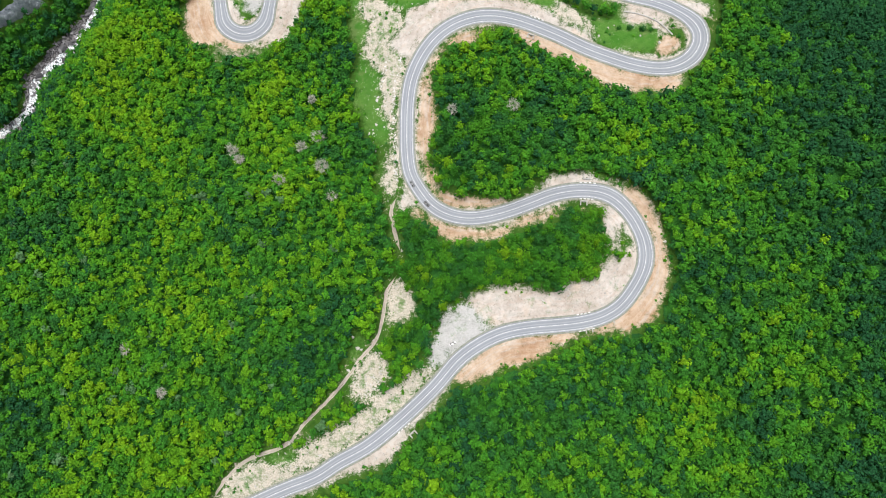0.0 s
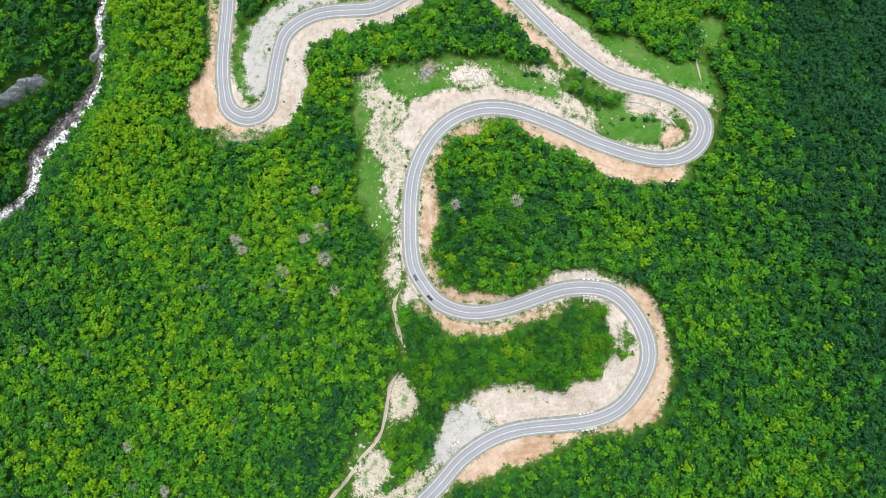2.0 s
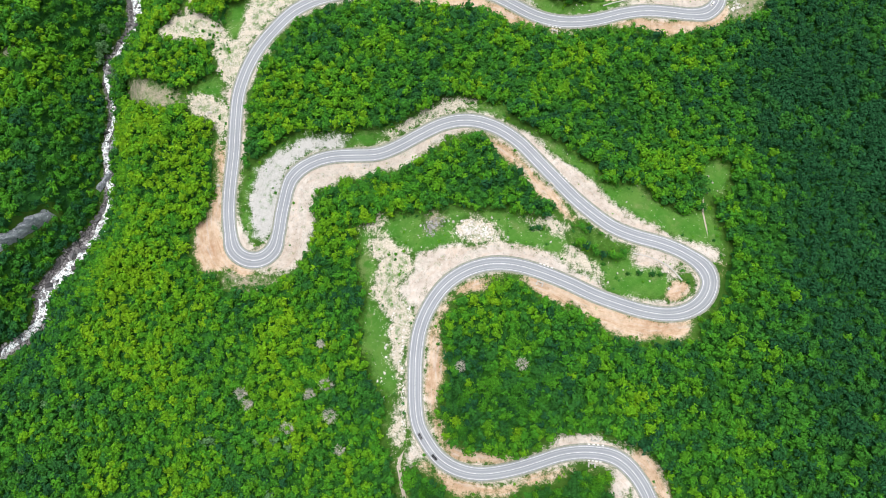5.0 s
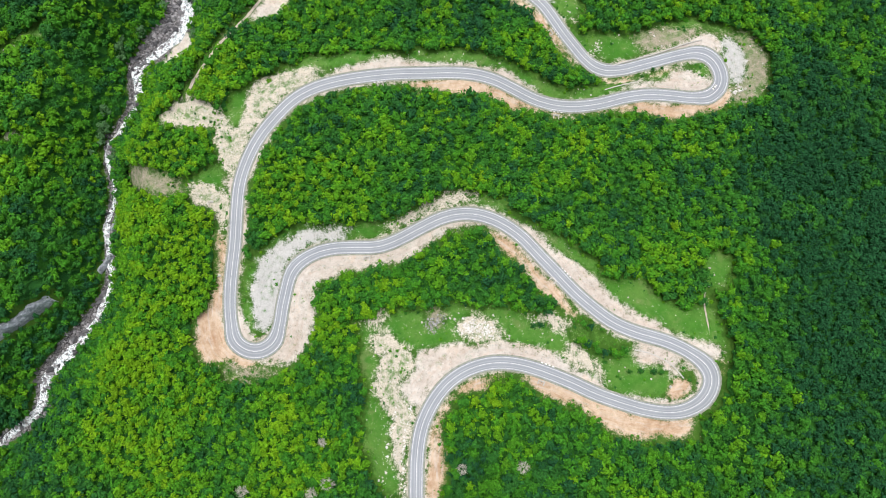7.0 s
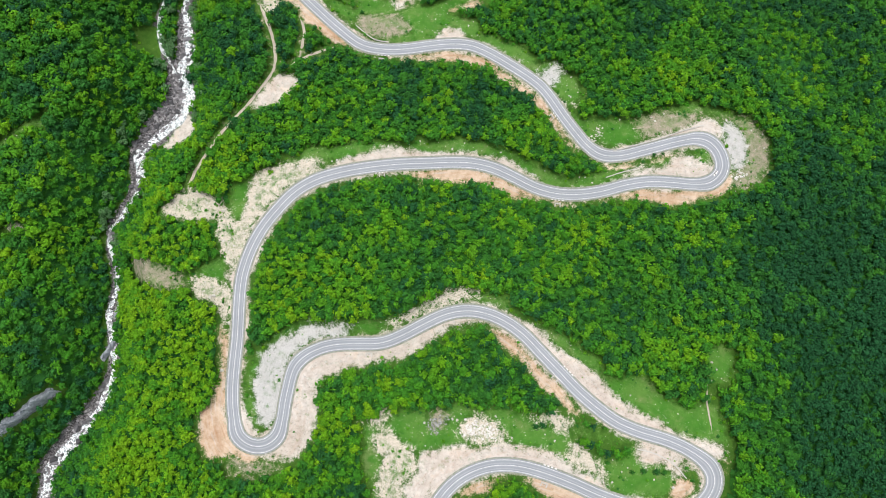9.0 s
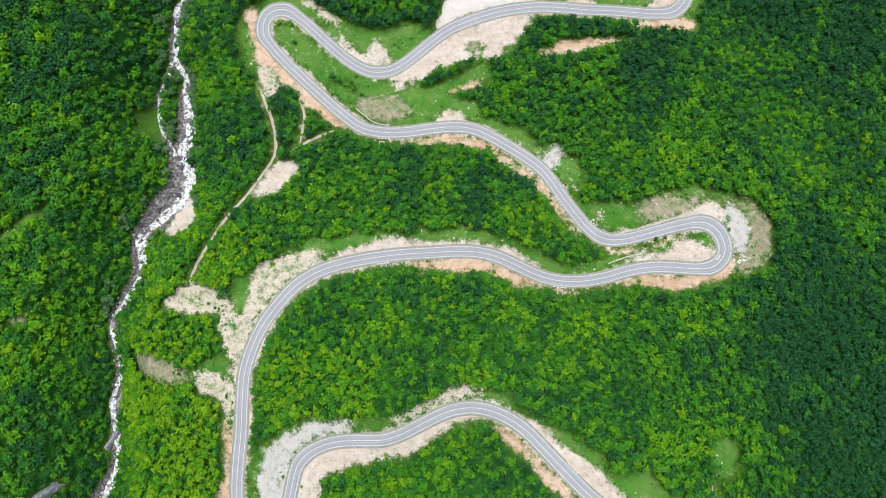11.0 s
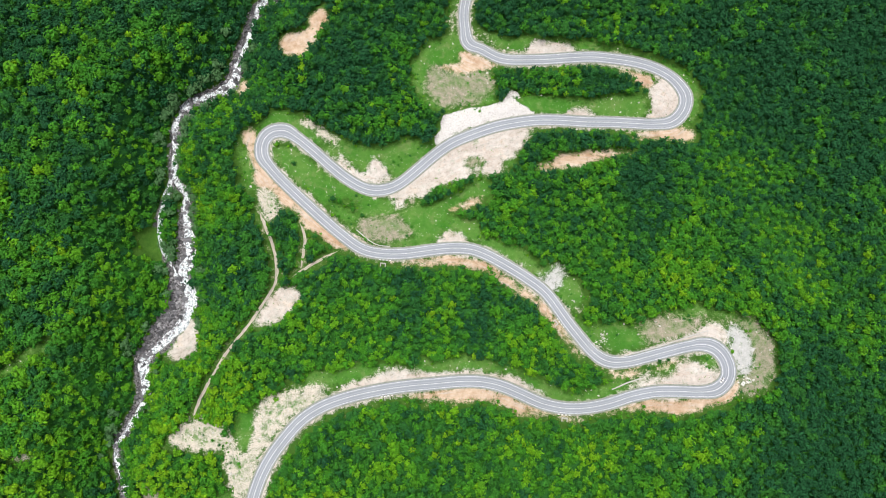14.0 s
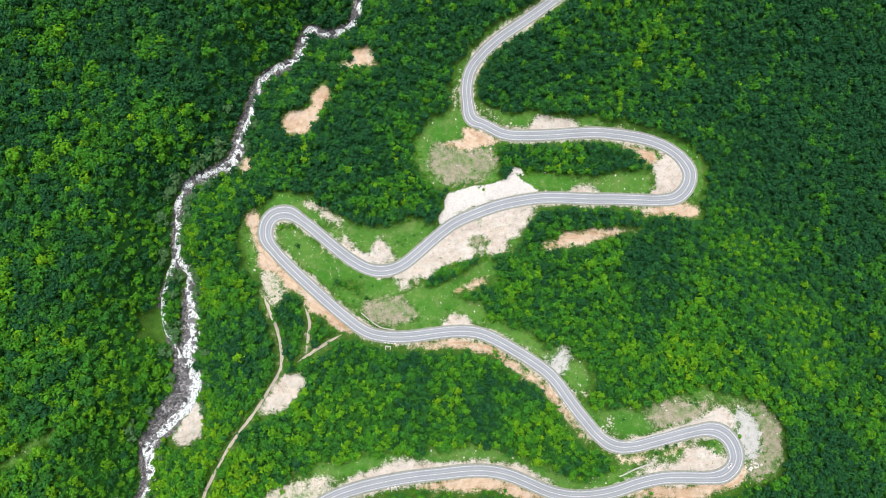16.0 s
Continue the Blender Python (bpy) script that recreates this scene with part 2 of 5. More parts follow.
WHITE_PAINT, DARK_PAINT, GREY_PAINT = paint_material("white_car_paint", (0.78, 0.78, 0.77)), paint_material("dark_car_paint", (0.02, 0.022, 0.028)), paint_material("grey_car_paint", (0.10, 0.105, 0.115))
GLASS = paint_material("car_glass", (0.012, 0.015, 0.018), 0.06)

# ---------------------------------------------------------------- plan of the hillside
# Heights of the valley side on a grid of 120 m: rows run northwards, columns eastwards.
HILL_X, HILL_Y, HILL_STEP = -480.0, -300.0, 120.0
HILL_ROWS = [
    [265, 263, 262, 267, 278, 292, 306, 324, 345],
    [236, 239, 239, 237, 256, 268, 275, 291, 307],
    [206, 214, 218, 210, 226, 232, 253, 262, 266],
    [175, 184, 185, 179, 211, 202, 254, 233, 218],
    [147, 153, 155, 146, 208, 176, 169, 169, 166],
    [130, 127, 142, 172, 161, 135, 127, 114, 120],
    [125, 121, 118, 101, 105, 99, 112, 92, 83],
    [121, 121, 111, 84, 73, 73, 68, 69, 54],
    [103, 84, 61, 62, 49, 54, 54, 39, 26],
    [76, 52, 38, 38, 37, 30, 20, 9, -2],
]
HILL = np.array(HILL_ROWS, float)
# Height of the carriageway every hundred metres along its line.
ROAD_HEIGHTS = [232.5, 231.5, 228.7, 224.9, 214.5, 203.7, 198.0, 193.8, 188.5, 179.3, 172.0, 165.4, 161.2, 154.4, 143.3, 134.9, 129.8, 122.8, 116.5, 105.9, 99.1, 93.9, 88.5, 81.0, 75.0, 69.2, 65.6, 59.3, 53.6, 48.5, 44.5]
ROAD_WIDTH = 8.4
legs, stream_legs, tracks, clearings = [], [], [], []


def road_leg(*places):
    legs.extend(places)


def stream_leg(*places):
    stream_legs.extend(places)


def track(half, *places):
    tracks.append((half, places))


def clearing(cover, *outline):
    clearings.append((cover, np.array(outline, float)))


road_leg((-141.7, -160.9), (-115.8, -150.4), (-92.1, -139.9), (-73.3, -132.5), (-61.7, -124.8), (-44.4, -115.4), (-28.7, -103.1), (-16.3, -92.1), (-3.7, -79.7), (9.7, -64.2), (25.3, -53.6), (37.1, -48.9), (52.1, -46.2), (68.7, -44.9), (83.7, -43.1), (95.5, -39.7), (105.7, -33.2), (113.3, -23.5), (118.8, -13.7), (120.9, -3.8), (119.7, 6.1), (115.1, 17.0), (108.2, 26.1), (100.1, 32.3), (90.1, 35.1), (78.3, 35.2), (66.5, 33.0), (54.6, 28.5), (40.8, 23.5), (27.1, 20.0), (15.0, 18.9), (2.7, 21.7), (-7.7, 27.9), (-14.6, 36.7), (-20.5, 47.1), (-22.6, 62.0), (-22.8, 75.8), (-22.5, 90.1), (-20.2, 106.7), (-14.2, 121.4), (-5.0, 134.2), (6.3, 142.8), (21.0, 148.0), (35.6, 148.5), (50.3, 145.5))
road_leg((74.3, 136.7), (90.8, 129.2), (107.2, 123.4), (125.4, 118.3), (142.2, 116.8), (155.6, 121.2), (164.0, 129.8), (166.3, 139.2), (161.9, 147.6), (153.1, 155.2), (138.1, 162.0), (119.5, 167.2), (104.7, 173.4), (92.0, 182.5), (80.5, 192.4), (68.8, 204.5), (56.6, 217.1), (44.3, 229.7), (30.9, 238.7), (18.1, 243.4), (6.5, 244.6), (-6.9, 242.1), (-22.4, 234.9), (-37.4, 226.9), (-50.9, 221.8), (-66.6, 221.1), (-81.8, 220.4), (-95.3, 216.9), (-106.6, 209.6), (-112.6, 201.5), (-115.6, 190.1), (-118.1, 178.7), (-119.9, 167.0), (-124.0, 156.8), (-131.7, 150.5), (-140.6, 149.8), (-149.4, 154.8), (-153.5, 164.5), (-155.3, 176.3), (-155.7, 192.0), (-154.7, 208.0), (-153.4, 224.0))
road_leg((-152.8, 248.1), (-151.3, 266.7), (-145.7, 285.5), (-138.5, 299.9), (-127.5, 314.6), (-115.1, 327.5), (-100.2, 336.2), (-82.8, 341.6), (-63.7, 345.2), (-42.0, 347.8), (-20.1, 348.9), (-2.0, 349.8), (14.1, 349.1), (28.9, 345.5), (43.4, 338.9), (59.3, 331.3), (75.9, 327.3), (92.4, 327.1), (108.8, 329.6), (125.4, 334.2), (144.4, 337.1), (163.2, 336.5), (180.3, 335.5), (192.3, 339.0), (198.9, 347.2), (197.2, 358.5), (191.0, 366.4), (179.9, 369.9), (167.4, 368.1), (152.9, 364.4), (138.1, 360.6), (125.4, 357.7), (112.2, 358.5), (101.2, 364.9), (91.9, 376.1), (83.2, 387.8))
road_leg((66.9, 411.3), (54.1, 421.9), (39.4, 431.6), (24.4, 440.5), (11.6, 445.9), (-3.8, 447.4), (-21.4, 446.2), (-39.3, 444.2), (-57.4, 444.2), (-75.4, 448.2), (-92.0, 460.3), (-107.9, 474.5), (-123.5, 489.3), (-137.0, 502.7), (-147.7, 514.5), (-153.8, 524.8), (-154.0, 534.7), (-149.1, 542.5), (-138.8, 544.9), (-128.2, 540.5), (-115.5, 530.0), (-101.8, 517.3), (-88.0, 505.7), (-74.2, 497.8), (-61.7, 496.2), (-48.5, 499.5), (-34.3, 509.7), (-20.0, 521.5), (-4.1, 532.8), (14.6, 540.5), (35.7, 547.0), (56.9, 550.5), (70.9, 551.6), (88.8, 551.0), (109.8, 549.4), (130.4, 548.8), (151.5, 547.4), (167.8, 546.5), (180.6, 548.5), (190.0, 556.8), (193.3, 567.3), (189.4, 577.6), (182.4, 586.1), (169.1, 594.2), (152.8, 599.8), (136.2, 603.1), (119.5, 605.6), (100.7, 605.9), (81.9, 605.4), (63.1, 605.8), (48.4, 606.6), (38.1, 609.2), (25.5, 616.8))
road_leg((15.1, 622.1), (11.8, 633.3), (10.9, 649.3), (14.9, 665.3), (25.4, 678.5), (40.4, 691.7), (59.3, 704.1), (78.7, 716.8), (88.1, 723.5), (118.9, 744.8), (154.1, 766.3))
stream_leg((-348.4, 70.6), (-324.5, 81.1))
stream_leg((-328.4, 78.1), (-314.6, 86.4), (-303.2, 95.9), (-299.3, 109.5), (-302.6, 119.0), (-294.5, 133.7), (-281.7, 151.0), (-268.6, 171.2), (-262.2, 191.6), (-263.3, 214.5), (-266.6, 232.8), (-265.2, 245.8), (-264.1, 261.8), (-271.8, 286.2), (-270.7, 302.6))
stream_leg((-273.3, 295.9), (-262.8, 317.3), (-253.8, 333.8), (-254.5, 348.6), (-254.1, 366.1), (-241.9, 380.9), (-228.3, 395.3), (-223.0, 413.4), (-229.6, 426.4), (-223.3, 441.9), (-226.2, 462.8), (-226.4, 484.3), (-224.6, 497.4), (-239.8, 513.8))
stream_leg((-239.2, 540.3), (-238.3, 559.2), (-229.3, 575.7), (-211.0, 584.5), (-192.1, 595.8), (-188.4, 618.2), (-179.7, 640.2), (-172.3, 664.7), (-155.2, 676.6), (-138.6, 685.0), (-133.7, 706.7), (-126.6, 715.6), (-111.9, 706.9), (-92.0, 714.2), (-83.7, 735.6), (-74.6, 762.7))
track(1.9, (-28.2, 33.0), (-32.1, 25.2), (-29.7, 10.1), (-25.4, -3.8))
track(1.8, (-28.3, -15.8), (-34.1, -26.0), (-35.8, -39.6), (-39.8, -54.4), (-49.3, -65.8), (-60.9, -82.1), (-82.0, -103.8), (-89.9, -113.7), (-114.6, -123.9), (-127.1, -135.0), (-134.5, -147.4))
track(1.9, (-195.5, 326.3), (-194.6, 333.9), (-189.2, 347.1), (-175.9, 371.4), (-158.1, 396.0), (-146.6, 414.2), (-141.1, 425.9), (-141.9, 442.9), (-146.4, 457.6), (-157.0, 481.8))
track(1.7, (-129.4, 428.2), (-114.5, 437.0), (-99.6, 445.4), (-92.9, 448.4))
track(1.7, (-122.3, 433.6), (-121.4, 444.4), (-121.1, 459.5), (-126.0, 472.6))
track(1.0, (170.5, 195.7), (167.8, 181.9), (166.9, 164.6))
clearing("rubble", (-136, -149), (-127, -133), (-118, -124), (-95, -116), (-82, -115), (-65, -106), (-49, -95), (-32, -84), (-24, -79), (-6, -65), (-4, -70), (-9, -80), (-29, -98), (-61, -119), (-100, -141), (-109, -148))
clearing("grass", (-106, -121), (-83, -116), (-81, -122), (-97, -128), (-106, -126))
clearing("rubble", (-61, -83), (-50, -66), (-41, -61), (-32, -71), (-32, -78), (-42, -84), (-46, -89), (-54, -88))
clearing("grass", (-61, -86), (-58, -70), (-55, -51), (-49, -49), (-47, -57), (-52, -69), (-55, -83))
clearing("rubble", (-38, -40), (-34, -24), (-27, -16), (-17, -29), (-17, -38), (-25, -43), (-32, -46), (-37, -53))
clearing("pale", (5, -34), (19, -29), (29, -23), (57, -23), (70, -26), (76, -20), (93, -16), (101, -9), (113, 1), (112, -15), (104, -27), (92, -35), (72, -41), (49, -42), (25, -49))
clearing("gravel", (2, -34), (-5, -52), (-9, -67), (-4, -72), (22, -53), (39, -46), (22, -44), (17, -36), (9, -34))
clearing("grass", (101, 19), (108, 17), (112, 6), (111, -0), (105, -0), (104, 11))
clearing("pale", (96, 24), (103, 23), (105, 15), (107, 6), (102, -0), (100, -9), (96, -8), (99, 1))
clearing("soil", (74, -51), (103, -50), (124, -41), (129, -28), (136, -15), (133, 1), (129, 14), (122, 31), (112, 40), (100, 33), (112, 27), (122, 11), (123, -5), (118, -22), (108, -36), (90, -46))
clearing("pale", (60, 38), (65, 45), (86, 49), (96, 43), (112, 40), (110, 33), (96, 37), (75, 38))
clearing("soil", (-6, 47), (-2, 36), (7, 32), (24, 31), (45, 32), (62, 38), (75, 39), (55, 33), (34, 25), (13, 23), (-0, 28), (-11, 38), (-15, 55), (-17, 87), (-13, 109), (-4, 127), (8, 136), (30, 143), (39, 143), (26, 137), (4, 129), (-6, 112), (-7, 101), (-4, 86), (-8, 72), (-11, 58))
clearing("soil", (39, 143), (51, 135), (65, 129), (76, 122), (90, 112), (114, 103), (142, 102), (154, 105), (146, 111), (115, 116), (80, 131), (55, 144))
clearing("soil", (-26, 26), (-12, 17), (-0, 7), (10, 4), (30, 5), (51, 13), (75, 25), (95, 26), (89, 30), (61, 25), (41, 16), (20, 12), (3, 15), (-14, 24), (-24, 35))
clearing("pale", (-33, 37), (-21, 35), (-19, 24), (-28, 25), (-33, 15), (-35, 26))
clearing("soil", (4, -81), (14, -81), (22, -75), (40, -69), (71, -56), (81, -51), (78, -48), (52, -51), (32, -54), (19, -62), (1, -76))
clearing("pale", (-68, -134), (-44, -130), (-28, -119), (-22, -112), (-10, -97), (3, -81), (-4, -80), (-22, -101), (-42, -115), (-71, -131))
clearing("grass", (-64, 172), (-45, 179), (-14, 182), (13, 184), (40, 181), (77, 175), (118, 158), (124, 153), (141, 147), (137, 127), (110, 126), (92, 135), (60, 148), (31, 158), (2, 154), (-14, 140), (-22, 121), (-29, 100), (-30, 66), (-29, 38), (-38, 35), (-42, 45), (-38, 65), (-50, 74), (-55, 92), (-58, 113), (-55, 128), (-61, 143), (-60, 166))
clearing("pale", (-28, 155), (-3, 159), (27, 163), (61, 155), (79, 144), (97, 137), (96, 131), (75, 142), (46, 153), (24, 155), (2, 147), (-13, 136), (-21, 125), (-26, 111), (-35, 114), (-35, 128), (-34, 143))
clearing("rubble", (-37, 128), (-22, 120), (-28, 100), (-30, 68), (-29, 38), (-34, 21), (-38, 41), (-34, 65), (-39, 100))
clearing("rubble", (-53, 135), (-40, 155), (-29, 159), (-21, 147), (-36, 136), (-39, 114), (-46, 114))
clearing("rubble", (1, 174), (16, 180), (31, 170), (38, 163), (16, 163), (1, 166))
clearing("rubble", (-64, 170), (-45, 181), (-41, 175), (-56, 169))
clearing("rubble", (69, 155), (80, 160), (97, 142), (97, 135), (76, 148))
clearing("dry", (-23, 177), (-14, 182), (-5, 179), (-7, 169), (-18, 171))
clearing("rubble", (-56, 162), (-41, 168), (-36, 159), (-48, 148), (-54, 151))
clearing("rubble", (41, 178), (62, 177), (80, 172), (76, 168), (51, 173))
clearing("forest", (76, 169), (95, 163), (117, 156), (109, 149), (91, 156), (76, 163))
clearing("pale", (117, 156), (135, 155), (148, 146), (153, 134), (145, 123), (134, 121), (140, 137), (136, 147), (120, 149))
clearing("soil", (140, 137), (151, 140), (155, 131), (145, 123), (136, 124))
clearing("soil", (49, 136), (74, 127), (102, 115), (127, 111), (151, 112), (166, 120), (172, 131), (179, 153), (171, 162), (168, 160), (174, 150), (170, 134), (162, 118), (149, 105), (126, 100), (105, 104), (88, 115), (70, 125), (53, 129))
clearing("grass", (32, 249), (56, 238), (72, 226), (87, 220), (102, 202), (128, 200), (145, 184), (166, 182), (171, 194), (175, 176), (179, 159), (165, 159), (133, 172), (112, 181), (93, 195), (79, 210), (60, 224))
clearing("pale", (39, 241), (56, 236), (64, 224), (79, 216), (94, 200), (108, 186), (129, 175), (151, 166), (179, 157), (179, 151), (164, 157), (143, 165), (121, 172), (108, 179), (93, 189), (79, 203), (60, 221), (44, 237))
clearing("grass", (172, 215), (183, 224), (192, 212), (187, 200), (173, 196))
clearing("soil", (20, 235), (35, 229), (52, 214), (69, 195), (85, 177), (78, 177), (59, 193), (40, 216), (22, 230))
clearing("grass", (-145, 207), (-126, 227), (-110, 235), (-86, 238), (-62, 236), (-39, 241), (-16, 254), (4, 260), (32, 253), (39, 241), (19, 250), (-1, 250), (-23, 240), (-42, 229), (-66, 225), (-93, 224), (-109, 215), (-121, 199), (-120, 172), (-127, 161), (-139, 161), (-146, 172))
clearing("rubble", (-31, 245), (-12, 255), (8, 260), (19, 255), (-1, 251), (-20, 243), (-42, 232), (-54, 231))
clearing("gravel", (-135, 211), (-125, 221), (-102, 233), (-78, 236), (-65, 227), (-89, 224), (-105, 219), (-115, 209), (-118, 192), (-120, 172), (-127, 163), (-137, 165), (-140, 192))
clearing("pale", (-93, 216), (-62, 214), (-31, 223), (-3, 237), (20, 237), (-0, 234), (-16, 227), (-30, 213), (-57, 208), (-77, 204), (-91, 197), (-97, 186), (-95, 169), (-99, 153), (-110, 142), (-126, 137), (-142, 139), (-156, 145), (-153, 152), (-138, 143), (-122, 147), (-113, 161), (-111, 180), (-108, 199))
clearing("pale", (-146, 174), (-139, 161), (-127, 158), (-119, 170), (-121, 157), (-135, 152), (-145, 156), (-151, 166))
clearing("soil", (-178, 172), (-168, 182), (-164, 204), (-166, 236), (-160, 252), (-158, 200), (-159, 172), (-155, 155), (-144, 145), (-130, 142), (-138, 138), (-162, 141), (-174, 142), (-178, 156))
clearing("dry", (-162, 142), (-138, 138), (-114, 139), (-122, 133), (-141, 129), (-157, 132))
clearing("grass", (-156, 331), (-127, 348), (-111, 359), (-63, 365), (10, 366), (27, 362), (52, 350), (77, 338), (115, 340), (136, 345), (106, 332), (72, 330), (47, 341), (23, 351), (-10, 355), (-85, 349), (-109, 339))
clearing("rubble", (-146, 341), (-114, 349), (-90, 353), (-101, 340), (-126, 327), (-144, 304), (-154, 274), (-158, 239), (-163, 231), (-164, 252), (-160, 270), (-169, 286), (-170, 308), (-151, 327))
clearing("pale", (-89, 349), (-52, 360), (-35, 361), (-10, 357), (14, 356), (39, 352), (64, 337), (55, 335), (35, 345), (14, 352), (-19, 352), (-51, 350), (-85, 345))
clearing("rubble", (-170, 308), (-192, 307), (-208, 312), (-207, 323), (-192, 329), (-176, 323), (-167, 318))
clearing("grass", (-163, 332), (-150, 337), (-151, 310), (-158, 305), (-164, 318))
clearing("grass", (-191, 268), (-167, 281), (-161, 274), (-160, 258), (-177, 265))
clearing("rubble", (-191, 257), (-189, 266), (-177, 267), (-162, 258), (-159, 239), (-161, 227), (-167, 246))
clearing("dry", (-245, 281), (-207, 273), (-189, 266), (-184, 256), (-210, 258), (-244, 265))
clearing("soil", (-47, 341), (-19, 345), (10, 346), (31, 339), (47, 331), (63, 325), (80, 322), (102, 325), (124, 329), (137, 332), (167, 330), (193, 333), (207, 344), (216, 346), (217, 335), (192, 326), (165, 320), (145, 324), (115, 324), (80, 318), (47, 324), (22, 333), (-2, 336), (-35, 338))
clearing("pale", (-165, 274), (-152, 266), (-147, 262), (-125, 318), (-109, 331), (-100, 332), (-121, 316), (-137, 294), (-144, 278), (-146, 239), (-148, 223))
clearing("grass", (84, 390), (101, 385), (128, 388), (163, 393), (181, 399), (211, 392), (228, 375), (235, 353), (232, 339), (210, 330), (207, 344), (205, 361), (193, 372), (171, 375), (140, 366), (113, 362), (100, 370), (90, 380))
clearing("dry", (128, 386), (163, 391), (190, 391), (212, 386), (227, 368), (232, 348), (228, 337), (210, 333), (205, 348), (204, 370), (172, 377), (140, 368), (122, 365))
clearing("gravel", (200, 382), (219, 370), (224, 355), (207, 347), (205, 361), (199, 373))
clearing("pale", (113, 362), (140, 367), (172, 377), (190, 386), (202, 379), (206, 370), (193, 373), (171, 373), (140, 364), (117, 360))
clearing("rubble", (102, 370), (106, 382), (112, 382), (113, 366), (121, 361), (108, 361))
clearing("grass", (107, 352), (135, 355), (166, 363), (188, 363), (194, 352), (190, 344), (159, 340), (116, 335))
clearing("soil", (107, 352), (135, 354), (166, 361), (187, 361), (180, 359), (152, 352), (134, 349), (107, 348))
clearing("pale", (111, 337), (129, 346), (156, 349), (167, 356), (182, 355), (190, 349), (187, 342), (159, 340), (133, 340))
clearing("forest", (139, 356), (148, 360), (163, 362), (156, 357), (143, 353))
clearing("grass", (7, 451), (27, 454), (54, 444), (62, 432), (80, 430), (96, 419), (100, 405), (90, 397), (97, 385), (132, 384), (144, 372), (121, 364), (104, 369), (93, 385), (81, 401), (65, 418), (40, 436), (23, 445))
clearing("gravel", (59, 422), (73, 426), (78, 436), (90, 424), (80, 422), (78, 416), (70, 410))
clearing("rubble", (83, 394), (95, 403), (101, 407), (97, 400), (87, 392))
clearing("soil", (-84, 453), (-71, 441), (-49, 435), (-22, 433), (4, 433), (22, 428), (39, 416), (59, 401), (73, 383), (84, 367), (102, 355), (122, 355), (103, 358), (91, 367), (80, 385), (64, 406), (39, 425), (18, 439), (-4, 442), (-31, 441), (-57, 439), (-75, 444))
clearing("grass", (-164, 546), (-153, 558), (-141, 563), (-122, 558), (-100, 544), (-86, 536), (-67, 529), (-39, 537), (-20, 533), (-16, 527), (-48, 502), (-62, 498), (-76, 501), (-95, 517), (-113, 534), (-131, 545), (-145, 549), (-157, 541), (-161, 530), (-167, 530))
clearing("rubble", (-122, 558), (-104, 545), (-89, 532), (-95, 530), (-113, 544), (-127, 552))
clearing("pale", (-95, 529), (-81, 515), (-71, 506), (-69, 524), (-62, 520), (-51, 507), (-62, 503), (-76, 503), (-95, 520))
clearing("grass", (-148, 529), (-140, 534), (-122, 529), (-95, 506), (-71, 493), (-49, 487), (-21, 482), (25, 502), (30, 486), (-13, 473), (19, 468), (18, 451), (-13, 450), (-39, 447), (-66, 450), (-84, 466), (-108, 483), (-130, 506), (-144, 518))
clearing("forest", (-101, 493), (-90, 491), (-77, 486), (-79, 477), (-94, 481), (-103, 488))
clearing("dry", (-84, 473), (-48, 474), (-30, 458), (-48, 453), (-71, 456))
clearing("soil", (-148, 527), (-140, 515), (-112, 490), (-99, 478), (-105, 481), (-130, 504), (-146, 518))
clearing("soil", (-124, 527), (-95, 505), (-86, 497), (-99, 505), (-120, 521))
clearing("pale", (-48, 496), (-21, 516), (-2, 530), (36, 541), (67, 544), (54, 527), (40, 518), (49, 511), (21, 507), (-12, 498), (-30, 487), (-43, 477), (-52, 482))
clearing("soil", (-12, 478), (22, 489), (25, 483), (-3, 476))
clearing("pale", (-15, 459), (-4, 462), (9, 453), (5, 449), (-13, 450))
clearing("soil", (-171, 547), (-162, 549), (-161, 530), (-153, 516), (-139, 502), (-121, 486), (-93, 459), (-83, 449), (-92, 445), (-107, 458), (-120, 466), (-127, 470), (-125, 479), (-139, 483), (-147, 475), (-157, 493), (-162, 511), (-168, 530))
clearing("grass", (-173, 544), (-166, 530), (-159, 502), (-152, 484), (-157, 484), (-167, 502), (-173, 521))
clearing("rubble", (-161, 502), (-148, 497), (-139, 483), (-143, 473), (-151, 471), (-155, 484))
clearing("grass", (-26, 617), (-4, 631), (6, 633), (11, 619), (24, 607), (43, 602), (34, 597), (33, 577), (40, 571), (23, 566), (-8, 562), (-20, 564), (-33, 583), (-34, 602))
clearing("dry", (-19, 602), (24, 607), (34, 594), (32, 577), (18, 568), (-8, 565), (-22, 575), (-24, 590))
clearing("soil", (-14, 600), (0, 604), (24, 607), (41, 601), (24, 597), (0, 596))
clearing("grass", (-6, 625), (8, 624), (11, 614), (0, 608), (-7, 612))
clearing("soil", (0, 612), (15, 616), (30, 608), (43, 603), (24, 601))
clearing("grass", (35, 517), (47, 523), (52, 519), (43, 512), (36, 514))
clearing("dry", (6, 516), (17, 522), (27, 519), (22, 512), (10, 511))
clearing("dry", (-43, 487), (-36, 491), (-29, 488), (-35, 481), (-42, 480))
clearing("dry", (207, 387), (224, 389), (237, 372), (237, 351), (226, 336), (208, 332), (217, 348), (218, 368))
clearing("gravel", (200, 382), (210, 383), (219, 372), (221, 357), (216, 344), (207, 345), (206, 358), (205, 370))
clearing("pale", (-337, 299), (-321, 307), (-317, 305), (-331, 297))
